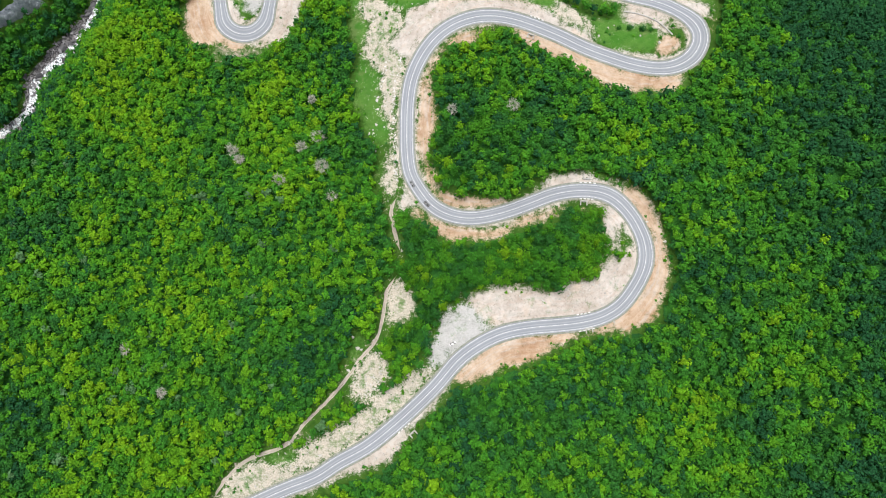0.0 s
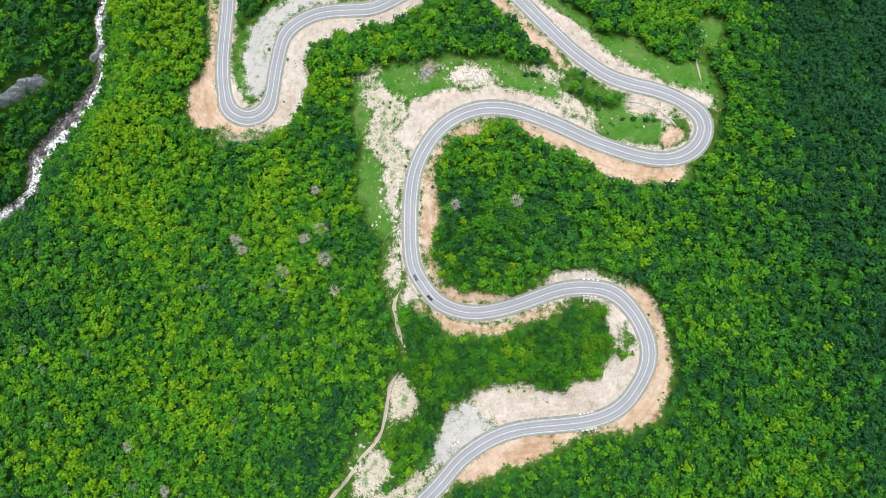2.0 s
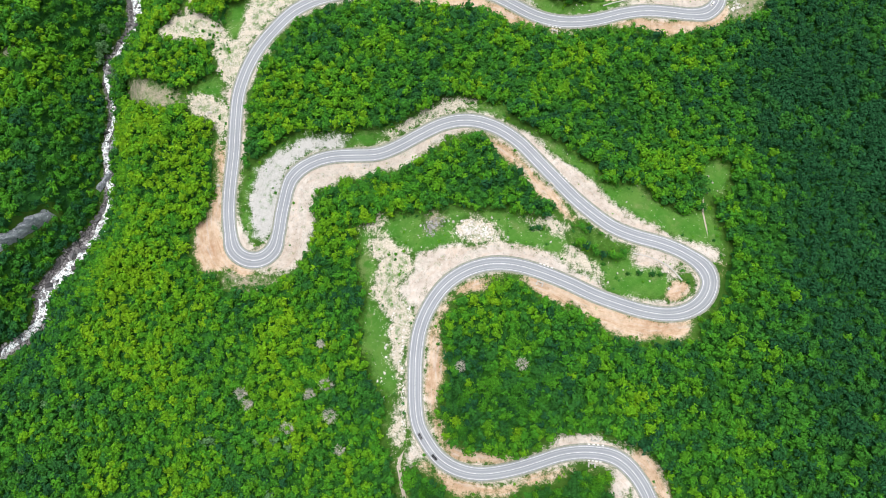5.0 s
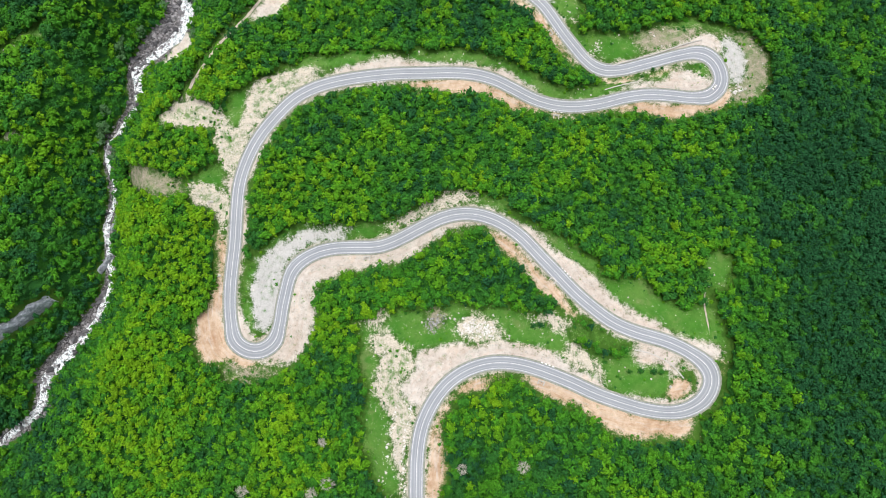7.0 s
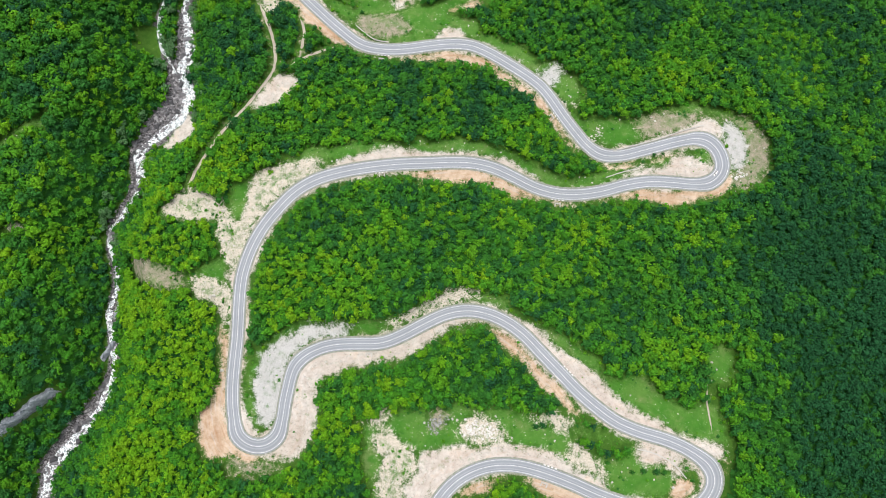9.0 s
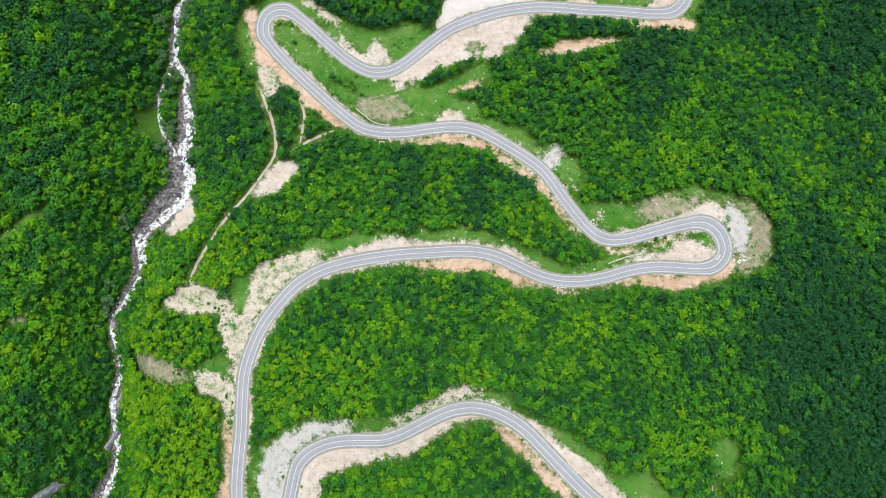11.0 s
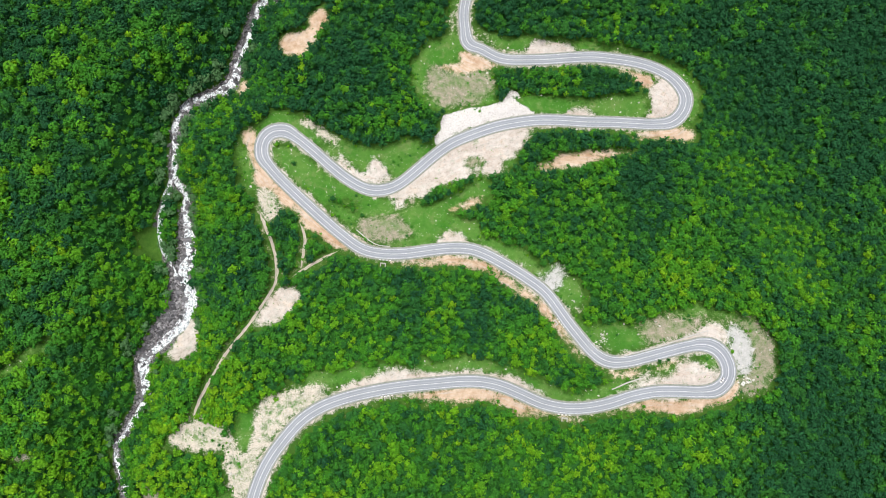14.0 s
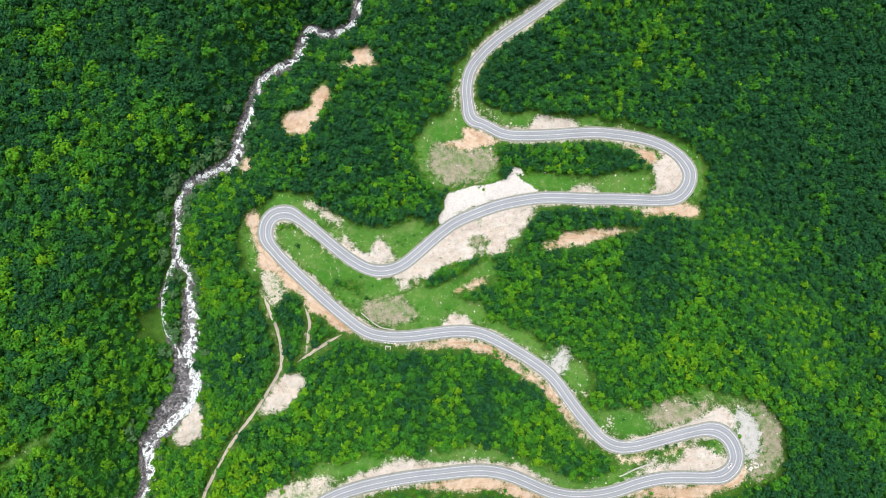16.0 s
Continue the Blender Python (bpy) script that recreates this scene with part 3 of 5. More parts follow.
clearing("stone", (-17, 537), (-8, 559), (28, 565), (44, 570), (47, 580), (55, 577), (61, 562), (69, 556), (46, 553), (17, 547), (-6, 536), (-16, 532))
clearing("grass", (47, 573), (71, 573), (93, 568), (159, 572), (162, 552), (130, 553), (69, 555), (61, 561))
clearing("pale", (163, 573), (167, 584), (183, 581), (189, 565), (179, 552), (161, 551), (165, 565))
clearing("soil", (129, 598), (152, 592), (169, 583), (164, 577), (151, 584))
clearing("pale", (94, 559), (116, 560), (116, 554), (96, 554))
clearing("soil", (129, 543), (160, 541), (184, 544), (199, 539), (195, 529), (178, 533), (161, 533), (147, 538))
clearing("soil", (67, 511), (90, 522), (113, 524), (150, 525), (127, 518), (103, 513), (92, 511), (72, 509))
clearing("grass", (18, 639), (30, 632), (49, 625), (96, 619), (135, 614), (166, 603), (194, 592), (207, 572), (204, 551), (191, 543), (197, 564), (191, 582), (166, 598), (134, 608), (96, 611), (49, 612), (32, 618), (20, 629))
clearing("rubble", (20, 634), (40, 620), (35, 617), (22, 627))
clearing("pale", (61, 616), (73, 622), (84, 618), (96, 618), (113, 613), (68, 611))
clearing("grass", (39, 706), (69, 717), (34, 695), (15, 676), (7, 657), (6, 635), (8, 625), (-1, 627), (-4, 652), (9, 677))
clearing("rubble", (9, 674), (-0, 652), (-2, 637), (4, 626), (3, 642), (5, 657))
clearing("soil", (-147, 631), (-130, 635), (-121, 634), (-116, 654), (-109, 657), (-106, 646), (-117, 624), (-125, 610), (-139, 613), (-147, 626))
clearing("soil", (-106, 675), (-87, 677), (-89, 689), (-72, 695), (-66, 671), (-92, 671))
clearing("soil", (-186, 595), (-181, 601), (-171, 587), (-181, 579))
clearing("pale", (-236, 371), (-225, 384), (-220, 395), (-213, 393), (-207, 372), (-217, 365), (-236, 362))
clearing("rubble", (-216, 312), (-208, 324), (-195, 329), (-186, 325), (-172, 323), (-170, 314), (-185, 310), (-194, 307), (-212, 310))
clearing("pale", (-161, 394), (-152, 409), (-140, 420), (-129, 421), (-120, 415), (-135, 398), (-147, 393))
clearing("glade", (-261, 467), (-249, 473), (-243, 460), (-246, 447), (-258, 450))
clearing("grass", (-348, 364), (-306, 391), (-302, 385), (-327, 368), (-348, 355))


def glide(places, step):
    """A smooth line (centripetal Catmull-Rom) through places, with a station every step metres."""
    p = np.array(places, float)
    p = np.vstack([2 * p[0] - p[1], p, 2 * p[-1] - p[-2]])
    out = []
    for a, b, c, d in zip(p, p[1:], p[2:], p[3:]):
        t0 = 0.0
        t1 = t0 + np.sqrt(np.linalg.norm(b - a))
        t2 = t1 + np.sqrt(np.linalg.norm(c - b))
        t3 = t2 + np.sqrt(np.linalg.norm(d - c))
        t = np.linspace(t1, t2, 12, endpoint=False)[:, None]
        a1, a2, a3 = (t1 - t) / t1 * a + t / t1 * b, (t2 - t) / (t2 - t1) * b + (t - t1) / (t2 - t1) * c, (t3 - t) / (t3 - t2) * c + (t - t2) / (t3 - t2) * d
        b1, b2 = (t2 - t) / t2 * a1 + t / t2 * a2, (t3 - t) / (t3 - t1) * a2 + (t - t1) / (t3 - t1) * a3
        out.append((t2 - t) / (t2 - t1) * b1 + (t - t1) / (t2 - t1) * b2)
    line = np.vstack([*out, p[-2:-1]])
    s = np.r_[0, np.cumsum(np.linalg.norm(np.diff(line, axis=0), axis=1))]
    want = np.arange(0, s[-1], step)
    line = np.stack([np.interp(want, s, line[:, 0]), np.interp(want, s, line[:, 1])], -1)
    for _ in range(3):
        line[1:-1] = 0.25 * line[:-2] + 0.5 * line[1:-1] + 0.25 * line[2:]
    return line


def across(line):
    """The unit vectors to the right of a line at its stations."""
    d = np.gradient(line, axis=0)
    d /= np.linalg.norm(d, axis=1)[:, None]
    return np.stack([d[:, 1], -d[:, 0]], -1)


ROAD = glide(legs, 2.5)


def widening(line):
    """Extra width on the outer side of the tight bends: metres to the left and to the right of each station."""
    d = np.gradient(line, axis=0)
    turn = np.gradient(np.unwrap(np.arctan2(d[:, 1], d[:, 0]))) / np.linalg.norm(d, axis=1)
    for _ in range(24):
        turn[1:-1] = 0.25 * turn[:-2] + 0.5 * turn[1:-1] + 0.25 * turn[2:]
    return 2.4 * np.clip((-turn - 0.024) / 0.022, 0, 1), 2.4 * np.clip((turn - 0.024) / 0.022, 0, 1)


WIDER = widening(ROAD)
ROAD_Z = np.interp(np.arange(len(ROAD)) * 2.5, np.arange(len(ROAD_HEIGHTS)) * 100.0, ROAD_HEIGHTS)
for _ in range(12):
    ROAD_Z[1:-1] = 0.25 * ROAD_Z[:-2] + 0.5 * ROAD_Z[1:-1] + 0.25 * ROAD_Z[2:]
STREAM = glide(stream_legs, 4.0)
STREAM_Z = np.interp(STREAM[:, 1], (50, 82, 117, 159, 190, 234, 404, 439, 480, 516, 565, 590, 633, 667, 750), (147, 141, 133.5, 124, 118.5, 112.5, 85, 77, 72, 64, 55, 51, 41.5, 37, 22))
SIDE_ARM = ((-238.0, 521.8), (-242.5, 500.7), (-248.4, 482.1), (-249.7, 468.1), (-246.7, 454.1), (-239.1, 442.3), (-230.6, 428.3))
STREAM_HALF = np.interp(STREAM[:, 1], (70, 100, 150, 185, 290, 330, 370, 395, 425, 480, 510, 560, 600, 720), (3.0, 6.0, 8.0, 4.0, 3.2, 4.5, 9.0, 14.0, 11.0, 5.5, 3.5, 4.5, 6.0, 5.0))


def lattice(x, y, size, seed):
    """Smooth noise between 0 and 1 over the plan, with features of that size."""
    table = np.random.RandomState(seed).rand(64, 64)
    u, v = np.asarray(x) / size + 1000.5, np.asarray(y) / size + 1000.5
    i, j = np.floor(u).astype(int), np.floor(v).astype(int)
    fu, fv = u - i, v - j
    fu, fv = fu * fu * (3 - 2 * fu), fv * fv * (3 - 2 * fv)
    at = lambda a, b: table[b % 64, a % 64]
    return (at(i, j) * (1 - fu) + at(i + 1, j) * fu) * (1 - fv) + (at(i, j + 1) * (1 - fu) + at(i + 1, j + 1) * fu) * fv


def smooth(a, b, v):
    t = np.clip((v - a) / (b - a), 0, 1)
    return t * t * (3 - 2 * t)


def hill(x, y):
    """The valley side without road and stream: a cubic spline over the grid of heights."""
    u = np.clip((x - HILL_X) / HILL_STEP, 1, HILL.shape[1] - 2.001)
    v = np.clip((y - HILL_Y) / HILL_STEP, 1, HILL.shape[0] - 2.001)
    i, j = np.floor(u).astype(int), np.floor(v).astype(int)
    weight = lambda f: ((1 - f) ** 3 / 6, (3 * f**3 - 6 * f**2 + 4) / 6, (-3 * f**3 + 3 * f**2 + 3 * f + 1) / 6, f**3 / 6)
    wu, wv = weight(u - i), weight(v - j)
    z = sum(wu[a] * wv[b] * HILL[j + b - 1, i + a - 1] for a in range(4) for b in range(4))
    beyond = np.maximum(np.maximum(np.abs(x) - 380, -140 - y), np.maximum(y - 740, 0))
    z = z + 0.25 * np.maximum(beyond, 0) * (lattice(x, y, 420, 3) - 0.35)
    return z + 3.0 * (lattice(x, y, 38, 1) - 0.5) + 1.4 * (lattice(x, y, 11, 2) - 0.5)


def near(x, y, line, *values):
    """Distance to the nearest station of a line, and the line's values there, softly weighted."""
    far, out = np.empty(len(x)), [np.empty(len(x)) for _ in values]
    for k in range(0, len(x), 4000):
        part = slice(k, k + 4000)
        d2 = (x[part, None] - line[None, :, 0]) ** 2 + (y[part, None] - line[None, :, 1]) ** 2
        far[part] = np.sqrt(d2.min(1))
        w = 1 / (d2 + 4) ** 3
        w /= w.sum(1)[:, None]
        for o, v in zip(out, values):
            o[part] = w @ v
    return far, *out


def ground_height(x, y):
    """Height of the finished ground: the hill, benched for the road and cut by the stream."""
    x, y = np.asarray(x, float).ravel(), np.asarray(y, float).ravel()
    z = hill(x, y)
    inner = (np.abs(x) < 480) & (y > -330) & (y < 900)
    xi, yi, zi = x[inner], y[inner], z[inner]
    d, zr = near(xi, yi, ROAD[::2], ROAD_Z[::2])
    rough = 1.5 * (lattice(xi, yi, 9, 5) - 0.5)
    zi = zi + (zr - 0.12 + rough * smooth(6, 12, d) - zi) * (1 - smooth(6.5, 34, d))
    d, zs, half = near(xi, yi, STREAM, STREAM_Z, STREAM_HALF)
    arm = near(xi, yi, glide(SIDE_ARM, 4.0))[0]
    d = np.minimum(d, np.maximum(arm - 3 + half, 0))
    bank = 1 - smooth(half, half + 42, d)
    zi = zi + (zs - 0.5 - zi) * bank
    z[inner] = zi
    return z


# The cover of the ground on a plan of one metre.
COVERS = ("forest", "soil", "pale", "rubble", "grass", "gravel", "dry", "stone", "bed", "glade")
PLAN_X, PLAN_Y, PLAN_W, PLAN_H = -450, -280, 900, 1090
plan_y, plan_x = np.mgrid[0:PLAN_H, 0:PLAN_W].astype(float)
plan_x += PLAN_X + 0.5
plan_y += PLAN_Y + 0.5
COVER = np.zeros((PLAN_H, PLAN_W), np.uint8)
wander_x = 5.0 * (lattice(plan_x, plan_y, 7.5, 11) - 0.5)
wander_y = 5.0 * (lattice(plan_x, plan_y, 7.5, 12) - 0.5)


def window(low, high):
    """The slices of the plan that hold a box."""
    i0, j0 = np.clip(np.floor(low - (PLAN_X, PLAN_Y)).astype(int) - 4, 0, (PLAN_W - 1, PLAN_H - 1))
    i1, j1 = np.clip(np.ceil(high - (PLAN_X, PLAN_Y)).astype(int) + 4, 1, (PLAN_W, PLAN_H))
    return slice(j0, j1), slice(i0, i1)


def inside(x, y, outline):
    hit = np.zeros(x.shape, bool)
    for (xa, ya), (xb, yb) in zip(outline, np.roll(outline, -1, 0)):
        if ya != yb:
            hit ^= ((ya > y) != (yb > y)) & (x < (xb - xa) * (y - ya) / (yb - ya) + xa)
    return hit


for cover, outline in clearings:
    box = window(outline.min(0), outline.max(0))
    COVER[box][inside(plan_x[box] + wander_x[box], plan_y[box] + wander_y[box], outline)] = COVERS.index(cover)


BELT = 0.3


def belt(line, reach):
    """A mask of the plan within reach metres of a line."""
    mask = np.zeros((PLAN_H, PLAN_W), bool)
    for (x, y), r in zip(line, np.broadcast_to(reach, len(line))):
        box = window(np.array((x - r, y - r)), np.array((x + r, y + r)))
        mask[box] |= (plan_x[box] + BELT * wander_x[box] - x) ** 2 + (plan_y[box] + BELT * wander_y[box] - y) ** 2 < r * r
    return mask


for half, places in tracks:
    COVER[belt(glide(places, 1.0), half)] = COVERS.index("dry")
verge = belt(ROAD, 6.3) & (COVER == 0)
COVER[verge] = COVERS.index("pale")
fringe = belt(ROAD, 7.2) & ~belt(ROAD, 5.8) & (lattice(plan_x, plan_y, 3, 41) > 0.6)
COVER[fringe] = COVERS.index("dry")
BED = belt(STREAM, STREAM_HALF + 0.3) | belt(glide(SIDE_ARM, 2.0), 4.0)
COVER[BED & (COVER == 0)] = COVERS.index("bed")


def grown(mask, steps):
    for _ in range(steps):
        m = mask.copy()
        m[1:] |= mask[:-1]
        m[:-1] |= mask[1:]
        m[:, 1:] |= mask[:, :-1]
        m[:, :-1] |= mask[:, 1:]
        mask = m
    return mask


def cell(x, y):
    return np.clip((np.asarray(y) - PLAN_Y).astype(int), 0, PLAN_H - 1), np.clip((np.asarray(x) - PLAN_X).astype(int), 0, PLAN_W - 1)


# ---------------------------------------------------------------- building helpers


def mesh_of(name, verts, faces, mat, soft=False):
    me = bpy.data.meshes.new(name)
    verts, faces = np.asarray(verts, np.float32).reshape(-1, 3), np.asarray(faces, np.int32)
    n, k = faces.shape
    me.vertices.add(len(verts))
    me.vertices.foreach_set("co", verts.ravel())
    me.loops.add(n * k)
    me.loops.foreach_set("vertex_index", faces.ravel())
    me.polygons.add(n)
    me.polygons.foreach_set("loop_start", np.arange(0, n * k, k, dtype=np.int32))
    me.polygons.foreach_set("use_smooth", np.full(n, soft))
    me.materials.append(mat)
    me.update(calc_edges=True)
    return me


def part(name, bm, mat, parent=None, label="", soft=False):
    """One mesh object under a thing or a part."""
    me = bpy.data.meshes.new(name)
    bm.to_mesh(me)
    bm.free()
    me.materials.append(mat)
    for p in me.polygons:
        p.use_smooth = soft
    ob = new(name, me)
    ob.parent = parent
    return tagged(ob, label) if label else ob


def strip(name, line, heights, left, right, lift, drop, mat, parent=None, label="", wider=None):
    """A band with thickness along a line, from left to right metres beside it."""
    side = across(line)
    cols = [(left, lift - drop), (left, lift), (0.5 * (left + right), lift + 0.004), (right, lift), (right, lift - drop)]
    left_more, right_more = wider if wider is not None else (0 * heights, 0 * heights)

    def out(o):
        share = min(abs(o) / (ROAD_WIDTH / 2), 1.0)
        return (o + 0.5 * (right_more - left_more) * (1 - share) + share * (right_more if o > 0 else -left_more))[:, None]

    v = np.stack([np.column_stack([line + out(o) * side, heights + h]) for o, h in cols], 1)
    n, k = len(line), len(cols)
    i, j = np.mgrid[0 : n - 1, 0 : k - 1]
    a = (i * k + j).ravel()
    me = mesh_of(name, v, np.stack([a, a + 1, a + k + 1, a + k], -1)[:, ::-1], mat, False)
    uv = me.uv_layers.new(name="UVMap")
    loops = np.empty(len(me.loops), np.int32)
    me.loops.foreach_get("vertex_index", loops)
    offs = np.array([c[0] for c in cols])[loops % k]
    uv.data.foreach_set("uv", np.stack([offs, (loops // k) * 0.5], -1).astype(np.float32).ravel())
    ob = new(name, me)
    ob.parent = parent
    return tagged(ob, label) if label else ob


def box_bm(sx, sy, sz, bevel=0.0, at=(0, 0, 0), bm=None):
    """A bevelled block that stands on at."""
    made = bmesh.new()
    bmesh.ops.create_cube(made, size=1.0, matrix=Matrix.Translation((0, 0, 0.5)))
    bmesh.ops.scale(made, vec=(sx, sy, sz), verts=made.verts)
    if bevel:
        bmesh.ops.bevel(made, geom=made.edges[:], offset=bevel, segments=2, affect="EDGES", profile=0.5)
    bmesh.ops.translate(made, vec=at, verts=made.verts)
    if bm is None:
        return made
    me = bpy.data.meshes.new("piece")
    made.to_mesh(me)
    made.free()
    bm.from_mesh(me)
    bpy.data.meshes.remove(me)
    return bm


# ---------------------------------------------------------------- ground


def axis(low, high, step):
    """Places along one axis: even in the middle, wider and wider out to the horizon."""
    out = step * 1.25 ** np.arange(1, 25)
    reach = np.cumsum(out)
    reach = reach[reach < 2600]
    return np.r_[low - reach[::-1], np.arange(low, high, step), high + reach]


SOFT_EDGE = {"soil": (3, 3), "pale": (4, 2), "rubble": (4, 3), "grass": (4, 3), "gravel": (5, 3), "dry": (6, 4), "stone": (1, 1), "bed": (1, 1)}


def build_ground():
    gx, gy = axis(-410.0, 410.0, 2.6), axis(-230.0, 790.0, 2.6)
    x, y = np.meshgrid(gx, gy)
    z = ground_height(x, y)
    n, k = len(gy), len(gx)
    i, j = np.mgrid[0 : n - 1, 0 : k - 1]
    a = (i * k + j).ravel()
    me = mesh_of("ground", np.stack([x.ravel(), y.ravel(), z], -1), np.stack([a, a + 1, a + k + 1, a + k], -1), GROUND, True)
    jj, ii = cell(x.ravel(), y.ravel())
    for name, kinds in (("cover_a", COVERS[1:5]), ("cover_b", COVERS[5:9])):
        layer = me.color_attributes.new(name, "FLOAT_COLOR", "POINT")
        masks = []
        for kind in kinds:
            m = (COVER == COVERS.index(kind)).astype(np.float32)
            for r in SOFT_EDGE[kind]:
                for ax in (0, 1):
                    m = sum(np.roll(m, k, ax) for k in range(-r, r + 1)) / (2 * r + 1)
            masks.append(m[jj, ii])
        layer.data.foreach_set("color", np.stack(masks, -1).astype(np.float32).ravel())
    beside = np.full(x.size, 60.0)
    middle = (np.abs(x.ravel()) < 300) & (y.ravel() > -260) & (y.ravel() < 800)
    beside[middle] = near(x.ravel()[middle], y.ravel()[middle], ROAD[::2])[0]
    me.attributes.new("road_distance", "FLOAT", "POINT").data.foreach_set("value", np.minimum(beside, 60).astype(np.float32))
    tagged(new("ground", me), "wooded mountain slope with bare earth, rubble and grass", "ground", kind="structure")


build_ground()

# ---------------------------------------------------------------- road
road = tagged(new("road"), "winding two-lane grey asphalt mountain road", "road", kind="structure")
half = ROAD_WIDTH / 2
strip("carriageway", ROAD, ROAD_Z, -half, half, 0.10, 0.5, ASPHALT, road, "pale worn grey asphalt", WIDER)
strip("shoulder", ROAD, ROAD_Z, -half - 1.1, -half, 0.06, 0.6, SHOULDER, road, "grey gravel shoulder", WIDER)
strip("shoulder", ROAD, ROAD_Z, half, half + 1.1, 0.06, 0.6, SHOULDER, road, "grey gravel shoulder", WIDER)
for offset, wide in ((0.0, 0.26), (-3.45, 0.24), (3.45, 0.24)):
    strip("lane_marking", ROAD, ROAD_Z, offset - wide / 2, offset + wide / 2, 0.115, 0.012, PAINT, road, "white painted line", WIDER)


def worn_track(line, heights, reach):
    """A trodden track with ragged edges that sink into the grass and ends that run out."""
    s = np.arange(len(line)) * 1.5
    fade = smooth(0, 9, s) * smooth(0, 9, s[-1] - s)
    sides = [reach * fade * (0.55 + 0.75 * lattice(s, 0 * s + 40 * k, 3.5, 26 + k)) for k in (0, 1)]
    u = np.linspace(-1, 1, 7)
    offs = np.where(u < 0, u * sides[0][:, None], u * sides[1][:, None])
    side = across(line)
    x, y = line[:, 0, None] + side[:, 0, None] * offs, line[:, 1, None] + side[:, 1, None] * offs
    z = ground_height(x, y).reshape(x.shape) * 0.4 + heights[:, None] * 0.6 + 0.34 - 0.5 * u**4 - 0.05 * (np.abs(np.abs(u) - 0.5) < 0.2)
    n, k = x.shape
    i, j = np.mgrid[0 : n - 1, 0 : k - 1]
    a = (i * k + j).ravel()
    me = mesh_of("dirt_track", np.stack([x, y, z], -1), np.stack([a, a + 1, a + k + 1, a + k], -1), DIRT, True)
    uv = me.uv_layers.new(name="UVMap")
    loops = np.empty(len(me.loops), np.int32)
    me.loops.foreach_get("vertex_index", loops)
    uv.data.foreach_set("uv", np.stack([u[loops % k] * 1.5, (loops // k) * 0.5], -1).astype(np.float32).ravel())
    return new("dirt_track", me)


for reach, places in tracks:
    way = glide(places, 1.5)
    rise = ground_height(way[:, 0], way[:, 1])
    for _ in range(2):
        rise[1:-1] = 0.25 * rise[:-2] + 0.5 * rise[1:-1] + 0.25 * rise[2:]
    tagged(worn_track(way, rise, reach * 0.72), "pale rutted dirt track through the woods", "track", kind="structure")

# ---------------------------------------------------------------- stream


def build_stream(places, wide_of, label):
    """Broken white water that runs down its bed in small drops."""
    line = glide(places, 2.0)
    side = across(line)
    drop = np.interp(line[:, 1], (50, 82, 117, 159, 190, 234, 404, 439, 480, 516, 565, 590, 633, 667, 750), (147, 141, 133.5, 124, 118.5, 112.5, 85, 77, 72, 64, 55, 51, 41.5, 37, 22))
    wide = wide_of(line[:, 1])
    s = np.arange(len(line)) * 2.0
    fall = smooth(355, 375, line[:, 1]) * (1 - smooth(425, 440, line[:, 1]))
    line = line + side * (wide * (0.5 * np.sin(s / 17 + 1.5 * np.sin(s / 41)) * (1 - fall) + 0.35 * fall))[:, None]
    wide = 0.8 + wide * (1 - 0.42 * fall) * (0.50 + 0.62 * (lattice(s, 0 * s, 7, 24) - 0.5))
    u = np.linspace(-1, 1, 17)
    x = line[:, 0, None] + side[:, 0, None] * wide[:, None] * u
    y = line[:, 1, None] + side[:, 1, None] * wide[:, None] * u
    z = drop[:, None] + 0.15 + 1.1 * (lattice(x, y, 3.0, 21) - 0.5) + 0.3 * (lattice(x, y, 0.9, 22) - 0.5) - 0.9 * np.abs(u) ** 6
    n, k = x.shape
    i, j = np.mgrid[0 : n - 1, 0 : k - 1]
    a = (i * k + j).ravel()
    me = mesh_of("stream_water", np.stack([x, y, z], -1), np.stack([a, a + 1, a + k + 1, a + k], -1), WATER, True)
    tagged(new("stream_water", me), label, "stream", kind="structure")


order = np.argsort(STREAM[:, 1])
build_stream(stream_legs, lambda v: np.interp(v, STREAM[order, 1], STREAM_HALF[order]), "rushing white mountain stream between dark boulders")
build_stream(SIDE_ARM, lambda v: 0 * v + 2.6, "thin white side arm of the stream behind a bushy island")

# ---------------------------------------------------------------- forest


def icosahedron():
    bm = bmesh.new()
    bmesh.ops.create_icosphere(bm, subdivisions=1, radius=1.0)
    v = np.array([p.co for p in bm.verts])
    f = np.array([[p.index for p in q.verts] for q in bm.faces])
    bm.free()
    return v, f


ICO_V, ICO_F = icosahedron()


